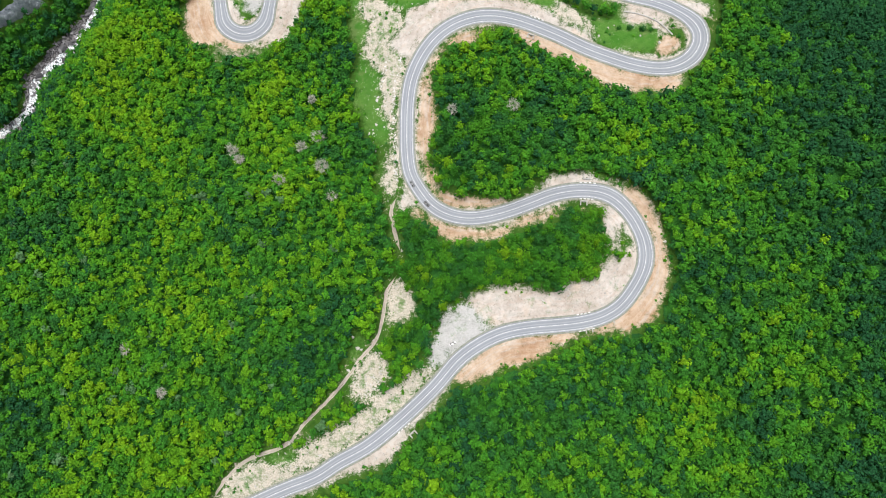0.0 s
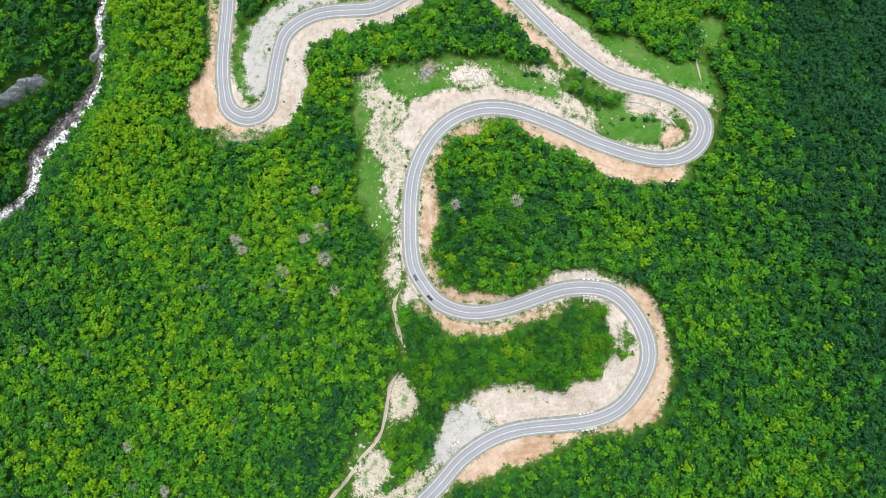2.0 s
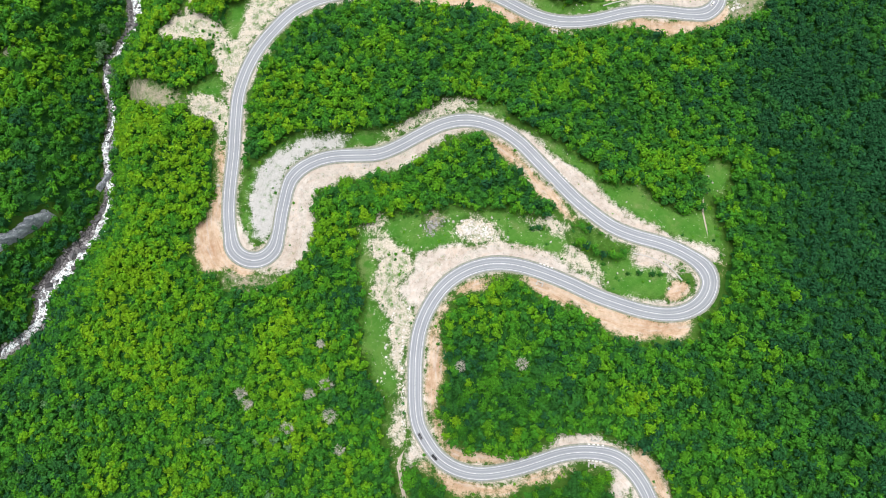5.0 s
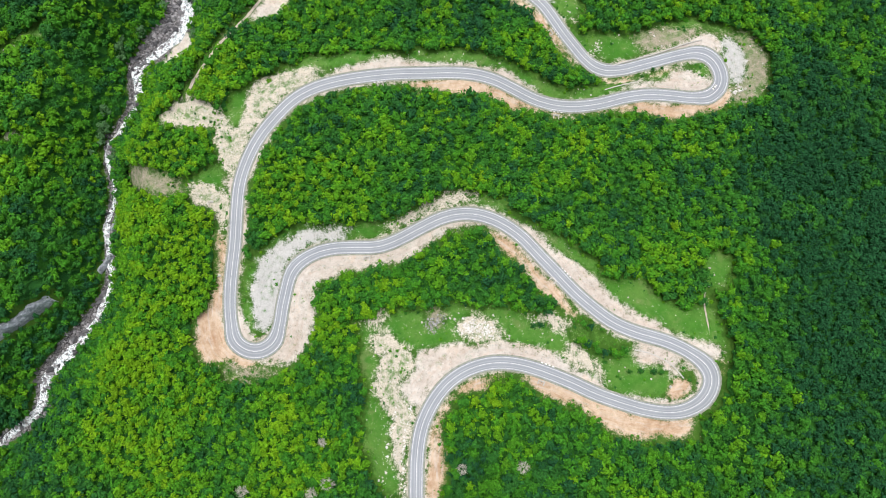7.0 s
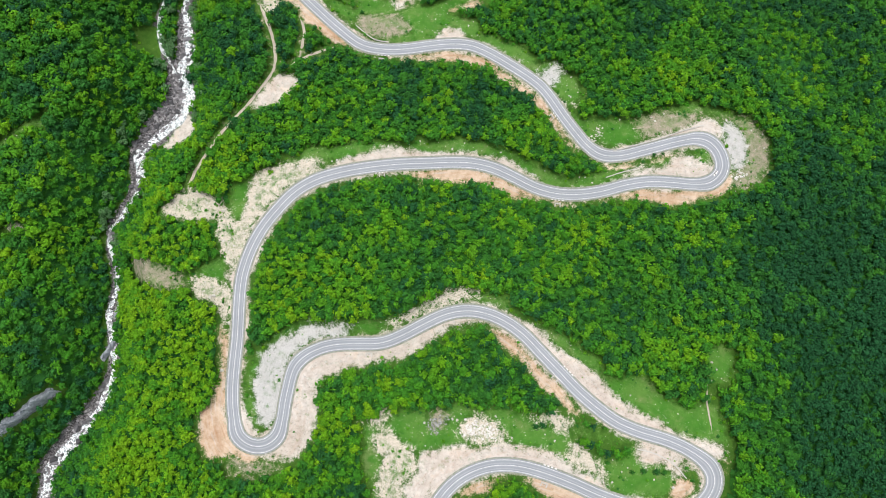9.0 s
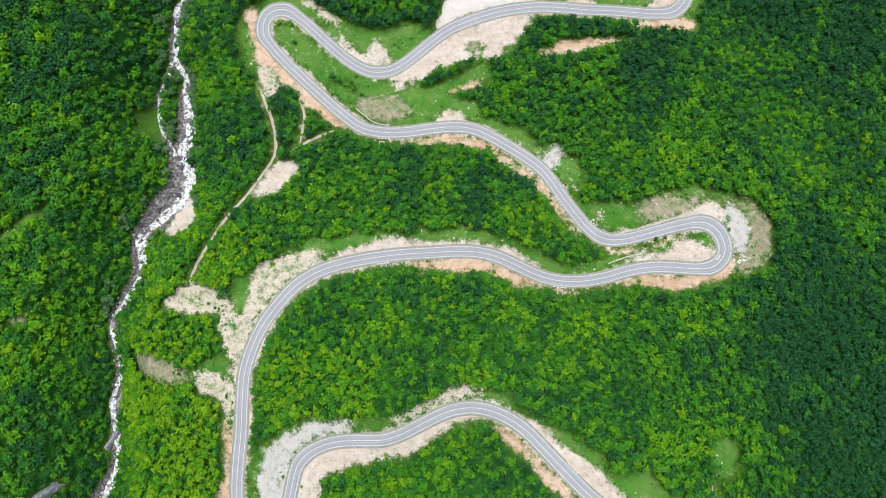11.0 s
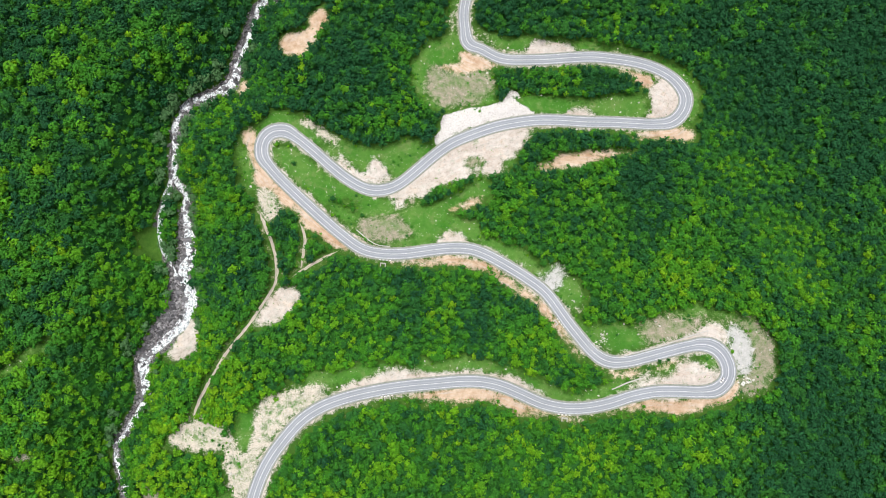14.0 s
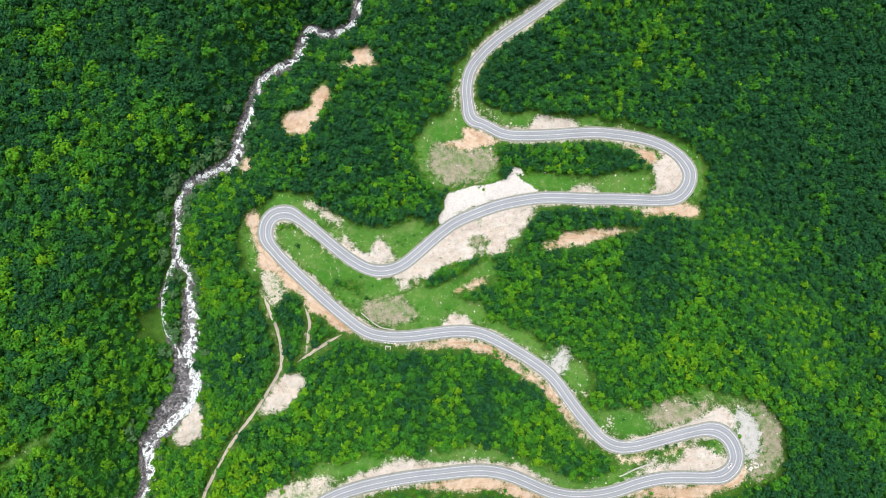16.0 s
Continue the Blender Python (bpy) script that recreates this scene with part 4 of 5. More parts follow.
def crown(seed, tufts, size, flat=0.9):
    """A crown of about one metre radius: a dark core and, over it, overlapping folded sprays of leaves turned every way, on a few uneven boughs."""
    rng = np.random.RandomState(seed)
    core = ICO_V * rng.uniform(0.62, 0.86, (12, 1)) * (0.84, 0.84, 0.8)
    verts, faces, base = [core], [ICO_F[ICO_V[ICO_F].mean(1)[:, 2] > -0.3]], 12
    boughs = rng.uniform(0, 6.28, 5)
    for k in range(tufts):
        ring = np.sqrt((k + 0.5) / tufts)
        a = k * 2.4 + rng.uniform(-0.6, 0.6)
        reach = 1 + 0.20 * np.cos(a - boughs).max() * ring - 0.20 * ring + 0.10 * rng.normal()
        d = np.array((ring * np.cos(a), ring * np.sin(a), np.sqrt(max(1 - ring**2, 0)) * flat + 0.10 * rng.normal() - 0.10 * ring)) * reach
        n = d * (1.3, 1.3, 1.0) + (0, 0, 0.2) + rng.normal(size=3) * 0.36
        n /= np.linalg.norm(n)
        u = np.cross(n, rng.normal(size=3))
        u /= np.linalg.norm(u)
        w = np.cross(n, u)
        s = size * rng.uniform(0.65, 1.35)
        verts.append(np.array([d - u * s, d - w * s * rng.uniform(0.5, 0.9) - n * s * 0.3, d + u * s * rng.uniform(0.7, 1.2), d + w * s * rng.uniform(0.5, 0.9) - n * s * 0.25, d + n * s * 0.25]))
        faces.append(base + np.array([[0, 1, 4], [1, 2, 4], [2, 3, 4], [3, 0, 4]]))
        base += 5
    return np.vstack(verts), np.vstack(faces)


def in_reach(x, y, more=0.0):
    """The slopes on either side of the road and the stream that carry single crowns."""
    west = np.interp(y, (-160, -60, 70, 350, 760), (280, 310, 360, 368, 400))
    east = np.interp(y, (-160, 165, 350, 720), (264, 308, 346, 396))
    return (x > -west - more) & (x < east + more) & (y > -178 - more) & (y < 770 + more)


def scatter(step, keep, seed, blocked):
    """Places over the slope, a little uneven, off the blocked ground."""
    rng = np.random.RandomState(seed)
    x, y = np.meshgrid(np.arange(-430, 430, step), np.arange(-190, 790, step * 0.866))
    x = x + (np.arange(len(x)) % 2)[:, None] * step / 2
    x, y = (x + rng.uniform(-0.42, 0.42, x.shape) * step).ravel(), (y + rng.uniform(-0.42, 0.42, x.shape) * step).ravel()
    fit = in_reach(x, y) & (rng.rand(len(x)) < keep)
    x, y = x[fit], y[fit]
    free = ~blocked[cell(x, y)]
    return x[free], y[free]


# Tall trees first, then younger ones in the room between them.
LEDGES = (((-326, 154), (-293, 182), 4.0, 7.0), ((-270, 200), (-262, 214), 2.2, 5.0), ((-262, 232), (-258, 246), 2.0, 4.0))
OPEN = ((COVER > 0) & (COVER != COVERS.index("bed"))) | belt(STREAM, STREAM_HALF * 0.75) | belt(glide(SIDE_ARM, 2.0), 1.8)
for a, b, wide, tall in LEDGES:
    OPEN |= belt(np.linspace(a, b, 30), wide * 0.8)
big_x, big_y = scatter(7.9, 0.62, 5, grown(OPEN, 3) | belt(ROAD, 12.0))
rng = np.random.RandomState(6)
big_size = rng.uniform(2.9, 4.5, len(big_x))
# Older and more broken wood beyond the stream, with wide crowns and deep gaps.
beyond = smooth(8, 30, np.interp(big_y, *STREAM[np.argsort(STREAM[:, 1])].T[::-1]) - big_x) * smooth(60, 160, big_y)
big_size *= 1 + 0.35 * beyond * rng.uniform(0.3, 1.4, len(big_x))
small_x, small_y = scatter(4.3, 0.97, 7, grown(OPEN, 2) | belt(ROAD, 9.6) | belt(np.stack([big_x, big_y], -1), big_size * 0.78))
small_size = rng.uniform(2.1, 3.4, len(small_x))
tree_x, tree_y, tree_size = np.r_[big_x, small_x], np.r_[big_y, small_y], np.r_[big_size, small_size]
tree_size *= 0.88 + 0.28 * lattice(tree_x, tree_y, 34, 35)
tree_big = np.arange(len(tree_x)) < len(big_x)
# Low, open scrub on the old slide above the upper bends.
slide = np.exp(-(((tree_x - 255 + 0.35 * (tree_y - 470)) / 34) ** 2)) * smooth(380, 430, tree_y) * (1 - smooth(560, 620, tree_y))
tree_size *= 1 - 0.28 * slide
tree_z = ground_height(tree_x, tree_y)
tree_tall = np.where(tree_big, rng.uniform(9.0, 12.0, len(tree_x)), rng.uniform(7.0, 9.8, len(tree_x)))
old = smooth(8, 30, np.interp(tree_y, *STREAM[np.argsort(STREAM[:, 1])].T[::-1]) - tree_x) * smooth(60, 160, tree_y)
high = np.maximum(old, 0.6 * smooth(380, 560, tree_y))
tree_tall *= 1 - 0.4 * slide
tree_tall += 4.0 * (lattice(tree_x, tree_y, 13, 36) - 0.5)
tree_tall += high * np.where(tree_big, rng.uniform(0.0, 4.0, len(tree_x)), rng.uniform(-1.5, 2.0, len(tree_x)))
# Lighter, yellower woods on the spur over the stream and on the low slopes; tint falls off northwards and eastwards.
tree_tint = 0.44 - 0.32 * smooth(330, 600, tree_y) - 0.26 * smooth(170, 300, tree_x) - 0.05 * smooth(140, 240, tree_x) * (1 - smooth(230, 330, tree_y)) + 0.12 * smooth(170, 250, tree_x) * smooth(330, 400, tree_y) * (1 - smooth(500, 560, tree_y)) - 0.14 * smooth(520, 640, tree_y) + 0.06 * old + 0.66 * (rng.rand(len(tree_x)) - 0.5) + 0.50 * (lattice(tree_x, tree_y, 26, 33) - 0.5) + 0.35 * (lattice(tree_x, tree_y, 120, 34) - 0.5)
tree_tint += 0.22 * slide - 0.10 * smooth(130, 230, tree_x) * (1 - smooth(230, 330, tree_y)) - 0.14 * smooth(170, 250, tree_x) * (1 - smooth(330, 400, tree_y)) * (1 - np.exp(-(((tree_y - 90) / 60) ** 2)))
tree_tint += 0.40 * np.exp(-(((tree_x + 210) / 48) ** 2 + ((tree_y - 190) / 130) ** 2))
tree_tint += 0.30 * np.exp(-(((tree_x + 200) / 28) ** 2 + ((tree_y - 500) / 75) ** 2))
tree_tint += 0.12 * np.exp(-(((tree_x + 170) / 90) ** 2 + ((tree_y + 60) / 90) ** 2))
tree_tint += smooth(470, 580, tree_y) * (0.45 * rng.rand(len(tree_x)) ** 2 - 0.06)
tree_tint = np.clip(tree_tint + 0.4 * (rng.rand(len(tree_x)) > 0.985), 0.02, 0.86)
# Grey-green willows along the stream, and a few half-bare crowns in the low wood.
bank = near(tree_x, tree_y, STREAM, STREAM_HALF)
tree_tint[(bank[0] < bank[1] + 9) & (lattice(tree_x, tree_y, 9, 37) > 0.55) & (tree_y > 280) & (tree_y < 640)] = -0.1
tree_tint[(rng.rand(len(tree_x)) > 0.982) & (tree_x < -60) & (tree_y < 60)] = -0.35


def build_forest(pick):
    """The trees that are too many to count: one sheet of crowns and stems."""
    verts, faces, tints, base = [], [], [], 0
    kinds = [crown(100 + k, 24, 0.28) for k in range(6)] + [crown(200 + k, 12, 0.38) for k in range(6)]
    which = np.random.RandomState(8).randint(0, 6, len(tree_x)) + np.where(tree_big, 0, 6)
    for k, (cv, cf) in enumerate(kinds):
        at = np.flatnonzero(pick & (which == k))
        a = np.random.RandomState(9 + k).rand(len(at)) * 6.28
        r, tall = tree_size[at], tree_tall[at]
        ca, sa = np.cos(a)[:, None], np.sin(a)[:, None]
        v = np.stack([(cv[:, 0] * ca - cv[:, 1] * sa) * r[:, None] * 1.13, (cv[:, 0] * sa + cv[:, 1] * ca) * r[:, None] * 1.13, cv[:, 2] * r[:, None] * 1.05 + (tall - 0.85 * r)[:, None]], -1)
        v += np.stack([tree_x[at], tree_y[at], tree_z[at]], -1)[:, None]
        verts.append(v.reshape(-1, 3))
        faces.append((cf[None] + base + len(cv) * np.arange(len(at))[:, None, None]).reshape(-1, 3))
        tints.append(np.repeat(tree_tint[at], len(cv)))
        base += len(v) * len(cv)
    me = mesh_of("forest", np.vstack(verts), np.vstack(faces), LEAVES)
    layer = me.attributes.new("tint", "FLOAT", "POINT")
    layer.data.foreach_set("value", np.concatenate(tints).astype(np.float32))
    forest = tagged(new("forest", me), "dense green broadleaf forest covering the mountain slope", "forest", kind="stuff")
    at = np.flatnonzero(pick)
    stem = np.array([(0.22, 0, -1), (-0.11, 0.19, -1), (-0.11, -0.19, -1), (0, 0, 1)])
    v = stem[None] * np.stack([tree_size[at] / 3, tree_size[at] / 3, tree_tall[at] * 0.75], -1)[:, None] + np.stack([tree_x[at], tree_y[at], tree_z[at] + 0.2], -1)[:, None]
    f = np.array([[0, 1, 3], [1, 2, 3], [2, 0, 3]])[None] + 4 * np.arange(len(at))[:, None, None]
    ob = new("forest_stems", mesh_of("forest_stems", v.reshape(-1, 3), f.reshape(-1, 3), BARK))
    ob.parent = forest


def understory():
    """The lower storey of the wood that closes the gaps under the crowns: one uneven leafy sheet."""
    gx, gy = np.arange(-405, 402, 3.0), np.arange(-182, 776, 3.0)
    x, y = np.meshgrid(gx, gy)
    rng = np.random.RandomState(19)
    x, y = x + rng.uniform(-1.1, 1.1, x.shape), y + rng.uniform(-1.1, 1.1, x.shape)
    wood = in_reach(x, y, 1.0) & ~grown(OPEN, 2)[cell(x, y)]
    deep = ~grown(OPEN, 6)[cell(x, y)]
    thin = (1 - 0.3 * smooth(225, 265, -x) * smooth(90, 170, y)) * (1 - 0.4 * smooth(380, 560, y))
    z = ground_height(x, y).reshape(x.shape) + np.where(deep, rng.uniform(1.0, 4.2, x.shape) * thin, rng.uniform(0.2, 2.2, x.shape))
    n, k = x.shape
    i, j = np.mgrid[0 : n - 1, 0 : k - 1]
    a = (i * k + j).ravel()
    f = np.stack([a, a + 1, a + k + 1, a + k], -1)
    f = f[wood.ravel()[f].all(1)]
    used = np.unique(f)
    back = np.full(n * k, -1)
    back[used] = np.arange(len(used))
    me = mesh_of("understory", np.stack([x, y, z], -1).reshape(-1, 3)[used], back[f], LEAVES)
    layer = me.attributes.new("tint", "FLOAT", "POINT")
    tint = 0.24 - 0.10 * smooth(330, 600, y) + 0.3 * (rng.rand(n, k) - 0.5)
    layer.data.foreach_set("value", tint.ravel()[used].astype(np.float32))
    tagged(new("understory", me), "leafy lower storey of young trees under the forest crowns", "forest", kind="stuff")


understory()

# Trees of the two pockets between the lower bends stand singly, with trunk, limbs and crown.
POCKETS = [((-24, 18), (10, 2), (60, 20), (98, 24), (100, -8), (84, -28), (20, -30), (-10, -45), (-30, -70), (-36, -40)), ((2, 42), (48, 46), (70, 60), (70, 90), (0, 90), (-8, 60))]
single = np.zeros(len(tree_x), bool)
for outline in POCKETS:
    single |= inside(tree_x, tree_y, np.array(outline, float))
single[np.flatnonzero(single)[300:]] = False
build_forest(~single)


def limb(bm, a, b, ra, rb):
    """A tapered, five-sided limb from a to b."""
    a, b = Vector(a), Vector(b)
    turn = (b - a).to_track_quat("Z", "Y").to_matrix()
    rings = []
    for c, r in ((a, ra), (b, rb)):
        rings.append([bm.verts.new(c + turn @ Vector((r * math.cos(t), r * math.sin(t), 0))) for t in (0, 1.257, 2.513, 3.77, 5.027)])
    for k in range(5):
        bm.faces.new((rings[0][k], rings[0][(k + 1) % 5], rings[1][(k + 1) % 5], rings[1][k]))
    bm.faces.new(rings[1])


def build_single_trees():
    rng = np.random.RandomState(17)
    stocks = []
    for k in range(5):
        tree = tagged(new("tree"), "green broadleaf tree with a rounded crown in the forest", "tree", "trees between the lower bends")
        bm = bmesh.new()
        limb(bm, (0, 0, -0.08), (0.02, 0.01, 0.45), 0.035, 0.028)
        limb(bm, (0.02, 0.01, 0.45), (0, 0, 0.85), 0.028, 0.01)
        part("trunk", bm, BARK, tree)
        bm = bmesh.new()
        for j in range(5):
            a, h = j * 1.257 + rng.rand(), rng.uniform(0.4, 0.6)
            limb(bm, (0, 0, h), (0.3 * math.cos(a), 0.3 * math.sin(a), h + 0.22), 0.016, 0.006)
        part("fork", bm, BARK, tree)
        v, f = crown(300 + k, 60, 0.2)
        me = mesh_of("crown", v * (0.46, 0.46, 0.42) + (0, 0, 0.62), f, LEAVES)
        layer = me.attributes.new("tint", "FLOAT", "POINT")
        layer.data.foreach_set("value", np.full(len(v), (0.2, 0.38, 0.5, 0.62, 0.85)[k], np.float32))
        top = new("crown", me)
        top.parent = tree
        stocks.append(tree)
    first = set()
    for i in np.flatnonzero(single):
        k = int(np.clip(np.searchsorted((0.25, 0.4, 0.53, 0.78), tree_tint[i]), 0, 4))
        m = Matrix.Translation((tree_x[i], tree_y[i], tree_z[i])) @ Matrix.Rotation(rng.rand() * 6.28, 4, "Z")
        scale = tree_size[i] * 2.3
        if k in first:
            ob = copy_thing(stocks[k], m)
        else:
            ob = stocks[k]
            first.add(k)
            ob.matrix_basis = m
        ob.scale = (scale, scale, tree_tall[i] * 1.05)
    for k, ob in enumerate(stocks):
        if k not in first:
            for o in (*ob.children, ob):
                bpy.data.objects.remove(o)


build_single_trees()


def bare_tree(x, y, size, seed):
    """A grey, leafless crown of forked twigs."""
    rng = np.random.RandomState(seed)
    tree = tagged(new("bare_tree"), "leafless grey tree with a crown of fine twigs", "tree", "bare grey trees")
    bm = bmesh.new()
    limb(bm, (0, 0, -3.5), (0.1, 0, 6.5), 0.2, 0.12)
    part("trunk", bm, DEAD, tree)
    bm = bmesh.new()
    for k in range(16):
        a, h = k * 2.4, rng.uniform(4.0, 6.5)
        tip = Vector((math.cos(a) * size * rng.uniform(0.4, 0.75), math.sin(a) * size * rng.uniform(0.4, 0.75), h + rng.uniform(1.5, 3.0)))
        limb(bm, (0, 0, h), tip, 0.13, 0.08)
        for _ in range(15):
            d = Vector(rng.normal(size=3))
            d.z = abs(d.z) * 0.7
            limb(bm, Vector((0, 0, h)).lerp(tip, rng.uniform(0.4, 1.0)), tip + d.normalized() * size * rng.uniform(0.2, 0.5), 0.075, 0.04)
    part("twig_crown", bm, DEAD, tree)
    z = float(ground_height([x], [y])[0])
    tree.location = (x, y, z + 2.6)


for k, (x, y, size) in enumerate(((-135, 64, 3.6), (-130, 58, 3.2), (-90, 65, 3.4), (-79, 71, 3.8), (-76, 52, 4.2), (-103, 44, 3.6), (-84, 96, 2.8), (-69, 33, 3.0), (43, 88, 3.4), (6, 86, 3.0), (-190, -60, 3.0), (-165, -84, 3.0))):
    bare_tree(x, y, size * 1.35, 40 + k)

# ---------------------------------------------------------------- bushes, stones and boulders


def joined(name, shapes, x, y, size, flat, mat, label, category, sink=0.25, tint=None, seed=1):
    """Many small shapes at places of the ground, in one mesh of kind stuff."""
    rng = np.random.RandomState(seed)
    which, turn, z = rng.randint(0, len(shapes), len(x)), rng.rand(len(x)) * 6.28, ground_height(x, y)
    verts, faces, tints, base = [], [], [], 0
    for k, (cv, cf) in enumerate(shapes):
        at = np.flatnonzero(which == k)
        c, s, r = np.cos(turn[at])[:, None], np.sin(turn[at])[:, None], size[at][:, None]
        v = np.stack([(cv[:, 0] * c - cv[:, 1] * s) * r, (cv[:, 0] * s + cv[:, 1] * c) * r, cv[:, 2] * r * flat], -1)
        v += np.stack([x[at], y[at], z[at] + size[at] * (0.5 - sink) * flat], -1)[:, None]
        verts.append(v.reshape(-1, 3))
        faces.append((cf[None] + base + len(cv) * np.arange(len(at))[:, None, None]).reshape(-1, 3))
        tints.append(np.repeat(tint[at] if tint is not None else np.zeros(len(at)), len(cv)))
        base += len(at) * len(cv)
    me = mesh_of(name, np.vstack(verts), np.vstack(faces), mat)
    if tint is not None:
        layer = me.attributes.new("tint", "FLOAT", "POINT")
        layer.data.foreach_set("value", np.concatenate(tints).astype(np.float32))
    return tagged(new(name, me), label, category, kind="stuff")


def lump(seed, cut=0.55):
    """An angular stone of about one metre radius: a hull of random points, cut flat on some sides."""
    rng = np.random.RandomState(seed)
    bm = bmesh.new()
    for d in rng.normal(size=(14, 3)):
        d = d / np.linalg.norm(d) * (1.0, rng.uniform(0.6, 0.9), rng.uniform(0.55, 0.9)) * rng.uniform(0.8, 1.1)
        bm.verts.new(np.clip(d, -0.9, cut + 0.25))
    hull = bmesh.ops.convex_hull(bm, input=bm.verts[:])
    bmesh.ops.delete(bm, geom=[v for v in bm.verts if not v.link_faces], context="VERTS")
    bmesh.ops.triangulate(bm, faces=bm.faces[:])
    bm.verts.index_update()
    v, f = np.array([p.co for p in bm.verts]), np.array([[p.index for p in q.verts] for q in bm.faces])
    bm.free()
    return v, f


def sprinkle(count, seed, *kinds):
    """Random places on ground of these covers."""
    rng = np.random.RandomState(seed)
    mask = np.isin(COVER, [COVERS.index(k) for k in kinds]) & ~grown(belt(ROAD, 6.4), 0)
    j, i = np.nonzero(mask)
    at = rng.randint(0, len(j), count)
    return i[at] + PLAN_X + rng.rand(count), j[at] + PLAN_Y + rng.rand(count), rng


STONES = [lump(60 + k) for k in range(8)]
x, y, rng = sprinkle(2600, 71, "rubble", "rubble", "pale", "gravel")
joined("rubble_stones", STONES, x, y, 0.22 + 0.75 * rng.rand(len(x)) ** 5, 0.8, ROCK, "loose pale limestone rubble on the cut slopes", "stones", seed=2)
x, y, rng = sprinkle(700, 72, "grass", "dry", "rubble")
joined("meadow_stones", STONES, x, y, 0.3 + 1.0 * rng.rand(len(x)) ** 5, 0.8, ROCK, "white stones scattered in the grass", "stones", seed=3)
x, y, rng = sprinkle(1800, 73, "stone")
joined("riprap", STONES, x, y, 0.45 + 0.45 * rng.rand(len(x)), 0.7, RIPRAP, "white quarry stone packed on the slope", "stones", seed=4)


def heap(places, spread, count, low, high, mat, name, label, seed):
    """Stones tipped along a line of places."""
    rng = np.random.RandomState(seed)
    line = glide(places, 1.0)
    k = rng.randint(0, len(line), count)
    at = line[k] + rng.normal(size=(count, 2)) * spread
    joined(name, STONES, at[:, 0], at[:, 1], low + (high - low) * rng.rand(count) ** 3, 0.85, mat, label, "stones", seed=seed)


heap(((-16, 170), (-12, 173), (-8, 175)), 2.2, 150, 0.35, 1.1, WETROCK, "stone_heap", "heap of dark lilac-grey stones in the grass", 11)
heap(((6, 169), (14, 171), (24, 168)), 2.4, 260, 0.3, 1.2, RIPRAP, "rubble_heap", "heap of white rubble tipped on the slope", 12)
heap(((-29.5, 44), (-30, 60), (-31, 84), (-30, 104), (-26, 122)), 0.7, 110, 0.3, 1.1, RIPRAP, "verge_stones", "row of white stones along the road's verge", 13)
heap(((-44, 62), (-42, 80), (-41, 100), (-36, 118)), 3.0, 60, 0.3, 1.3, RIPRAP, "fallen_stones", "white stones scattered down the grass slope", 14)
heap(((100, 366), (108, 374), (110, 380)), 2.0, 90, 0.3, 1.1, ROCK, "rubble_heap", "heap of pale rubble above the bend", 15)
heap(((210, 340), (214, 343), (218, 342)), 1.5, 26, 0.4, 1.4, RIPRAP, "fallen_stones", "white stones lying below the bend", 16)
heap(((-48, -86), (-40, -78), (-36, -72)), 3.0, 120, 0.25, 0.9, ROCK, "rubble_heap", "heap of pale rubble beside the dirt track", 17)
BUSHES = [crown(400 + k, 9, 0.42) for k in range(5)]
x, y, rng = sprinkle(1500, 74, "grass", "grass", "rubble", "dry")
keep = lattice(x, y, 12, 51) > 0.52
joined("bushes", BUSHES, x[keep], y[keep], 0.45 + 1.1 * rng.rand(keep.sum()) ** 2, 0.8, LEAVES, "low green bushes and tufts in the grass", "bushes", 0.35, 0.15 + 0.5 * rng.rand(keep.sum()), 5)
x, y, rng = sprinkle(1500, 75, "pale", "rubble", "rubble", "gravel")
keep = lattice(x, y, 7, 52) > 0.80
joined("tufts", BUSHES, x[keep], y[keep], 0.3 + 0.4 * rng.rand(keep.sum()), 0.6, LEAVES, "small weeds on the bare earth", "weeds", 0.3, 0.3 + 0.4 * rng.rand(keep.sum()), 6)
# Younger growth along the edges of the woods.
edge_mask = grown(OPEN, 4) & ~grown(OPEN, 1)
j, i = np.nonzero(edge_mask)
rng = np.random.RandomState(76)
at = rng.randint(0, len(j), 900)
x, y = i[at] + PLAN_X + rng.rand(len(at)), j[at] + PLAN_Y + rng.rand(len(at))
keep = in_reach(x, y)
x, y = x[keep], y[keep]
joined("undergrowth", BUSHES, x, y, 0.9 + 1.3 * rng.rand(len(x)), 1.1, LEAVES, "young bushes along the edge of the forest", "bushes", 0.1, 0.2 + 0.5 * rng.rand(len(x)), 7)


# Scrub that creeps over the edge of the clearings, away from the road.
rim = grown(OPEN & ~BED, 2) & grown(~OPEN, 3) & ~belt(ROAD, 8.5)
for reach, places in tracks:
    rim &= ~belt(glide(places, 1.0), reach + 1.5)
j, i = np.nonzero(rim)
rng = np.random.RandomState(77)
at = rng.randint(0, len(j), 1500)
x, y = i[at] + PLAN_X + rng.rand(len(at)), j[at] + PLAN_Y + rng.rand(len(at))
keep = lattice(x, y, 8, 53) > 0.42
x, y = x[keep], y[keep]
joined("scrub", BUSHES, x, y, 0.5 + 1.3 * rng.rand(len(x)) ** 2, 0.9, LEAVES, "low scrub creeping over the clearings' edge", "bushes", 0.3, 0.3 + 0.5 * rng.rand(len(x)), 9)


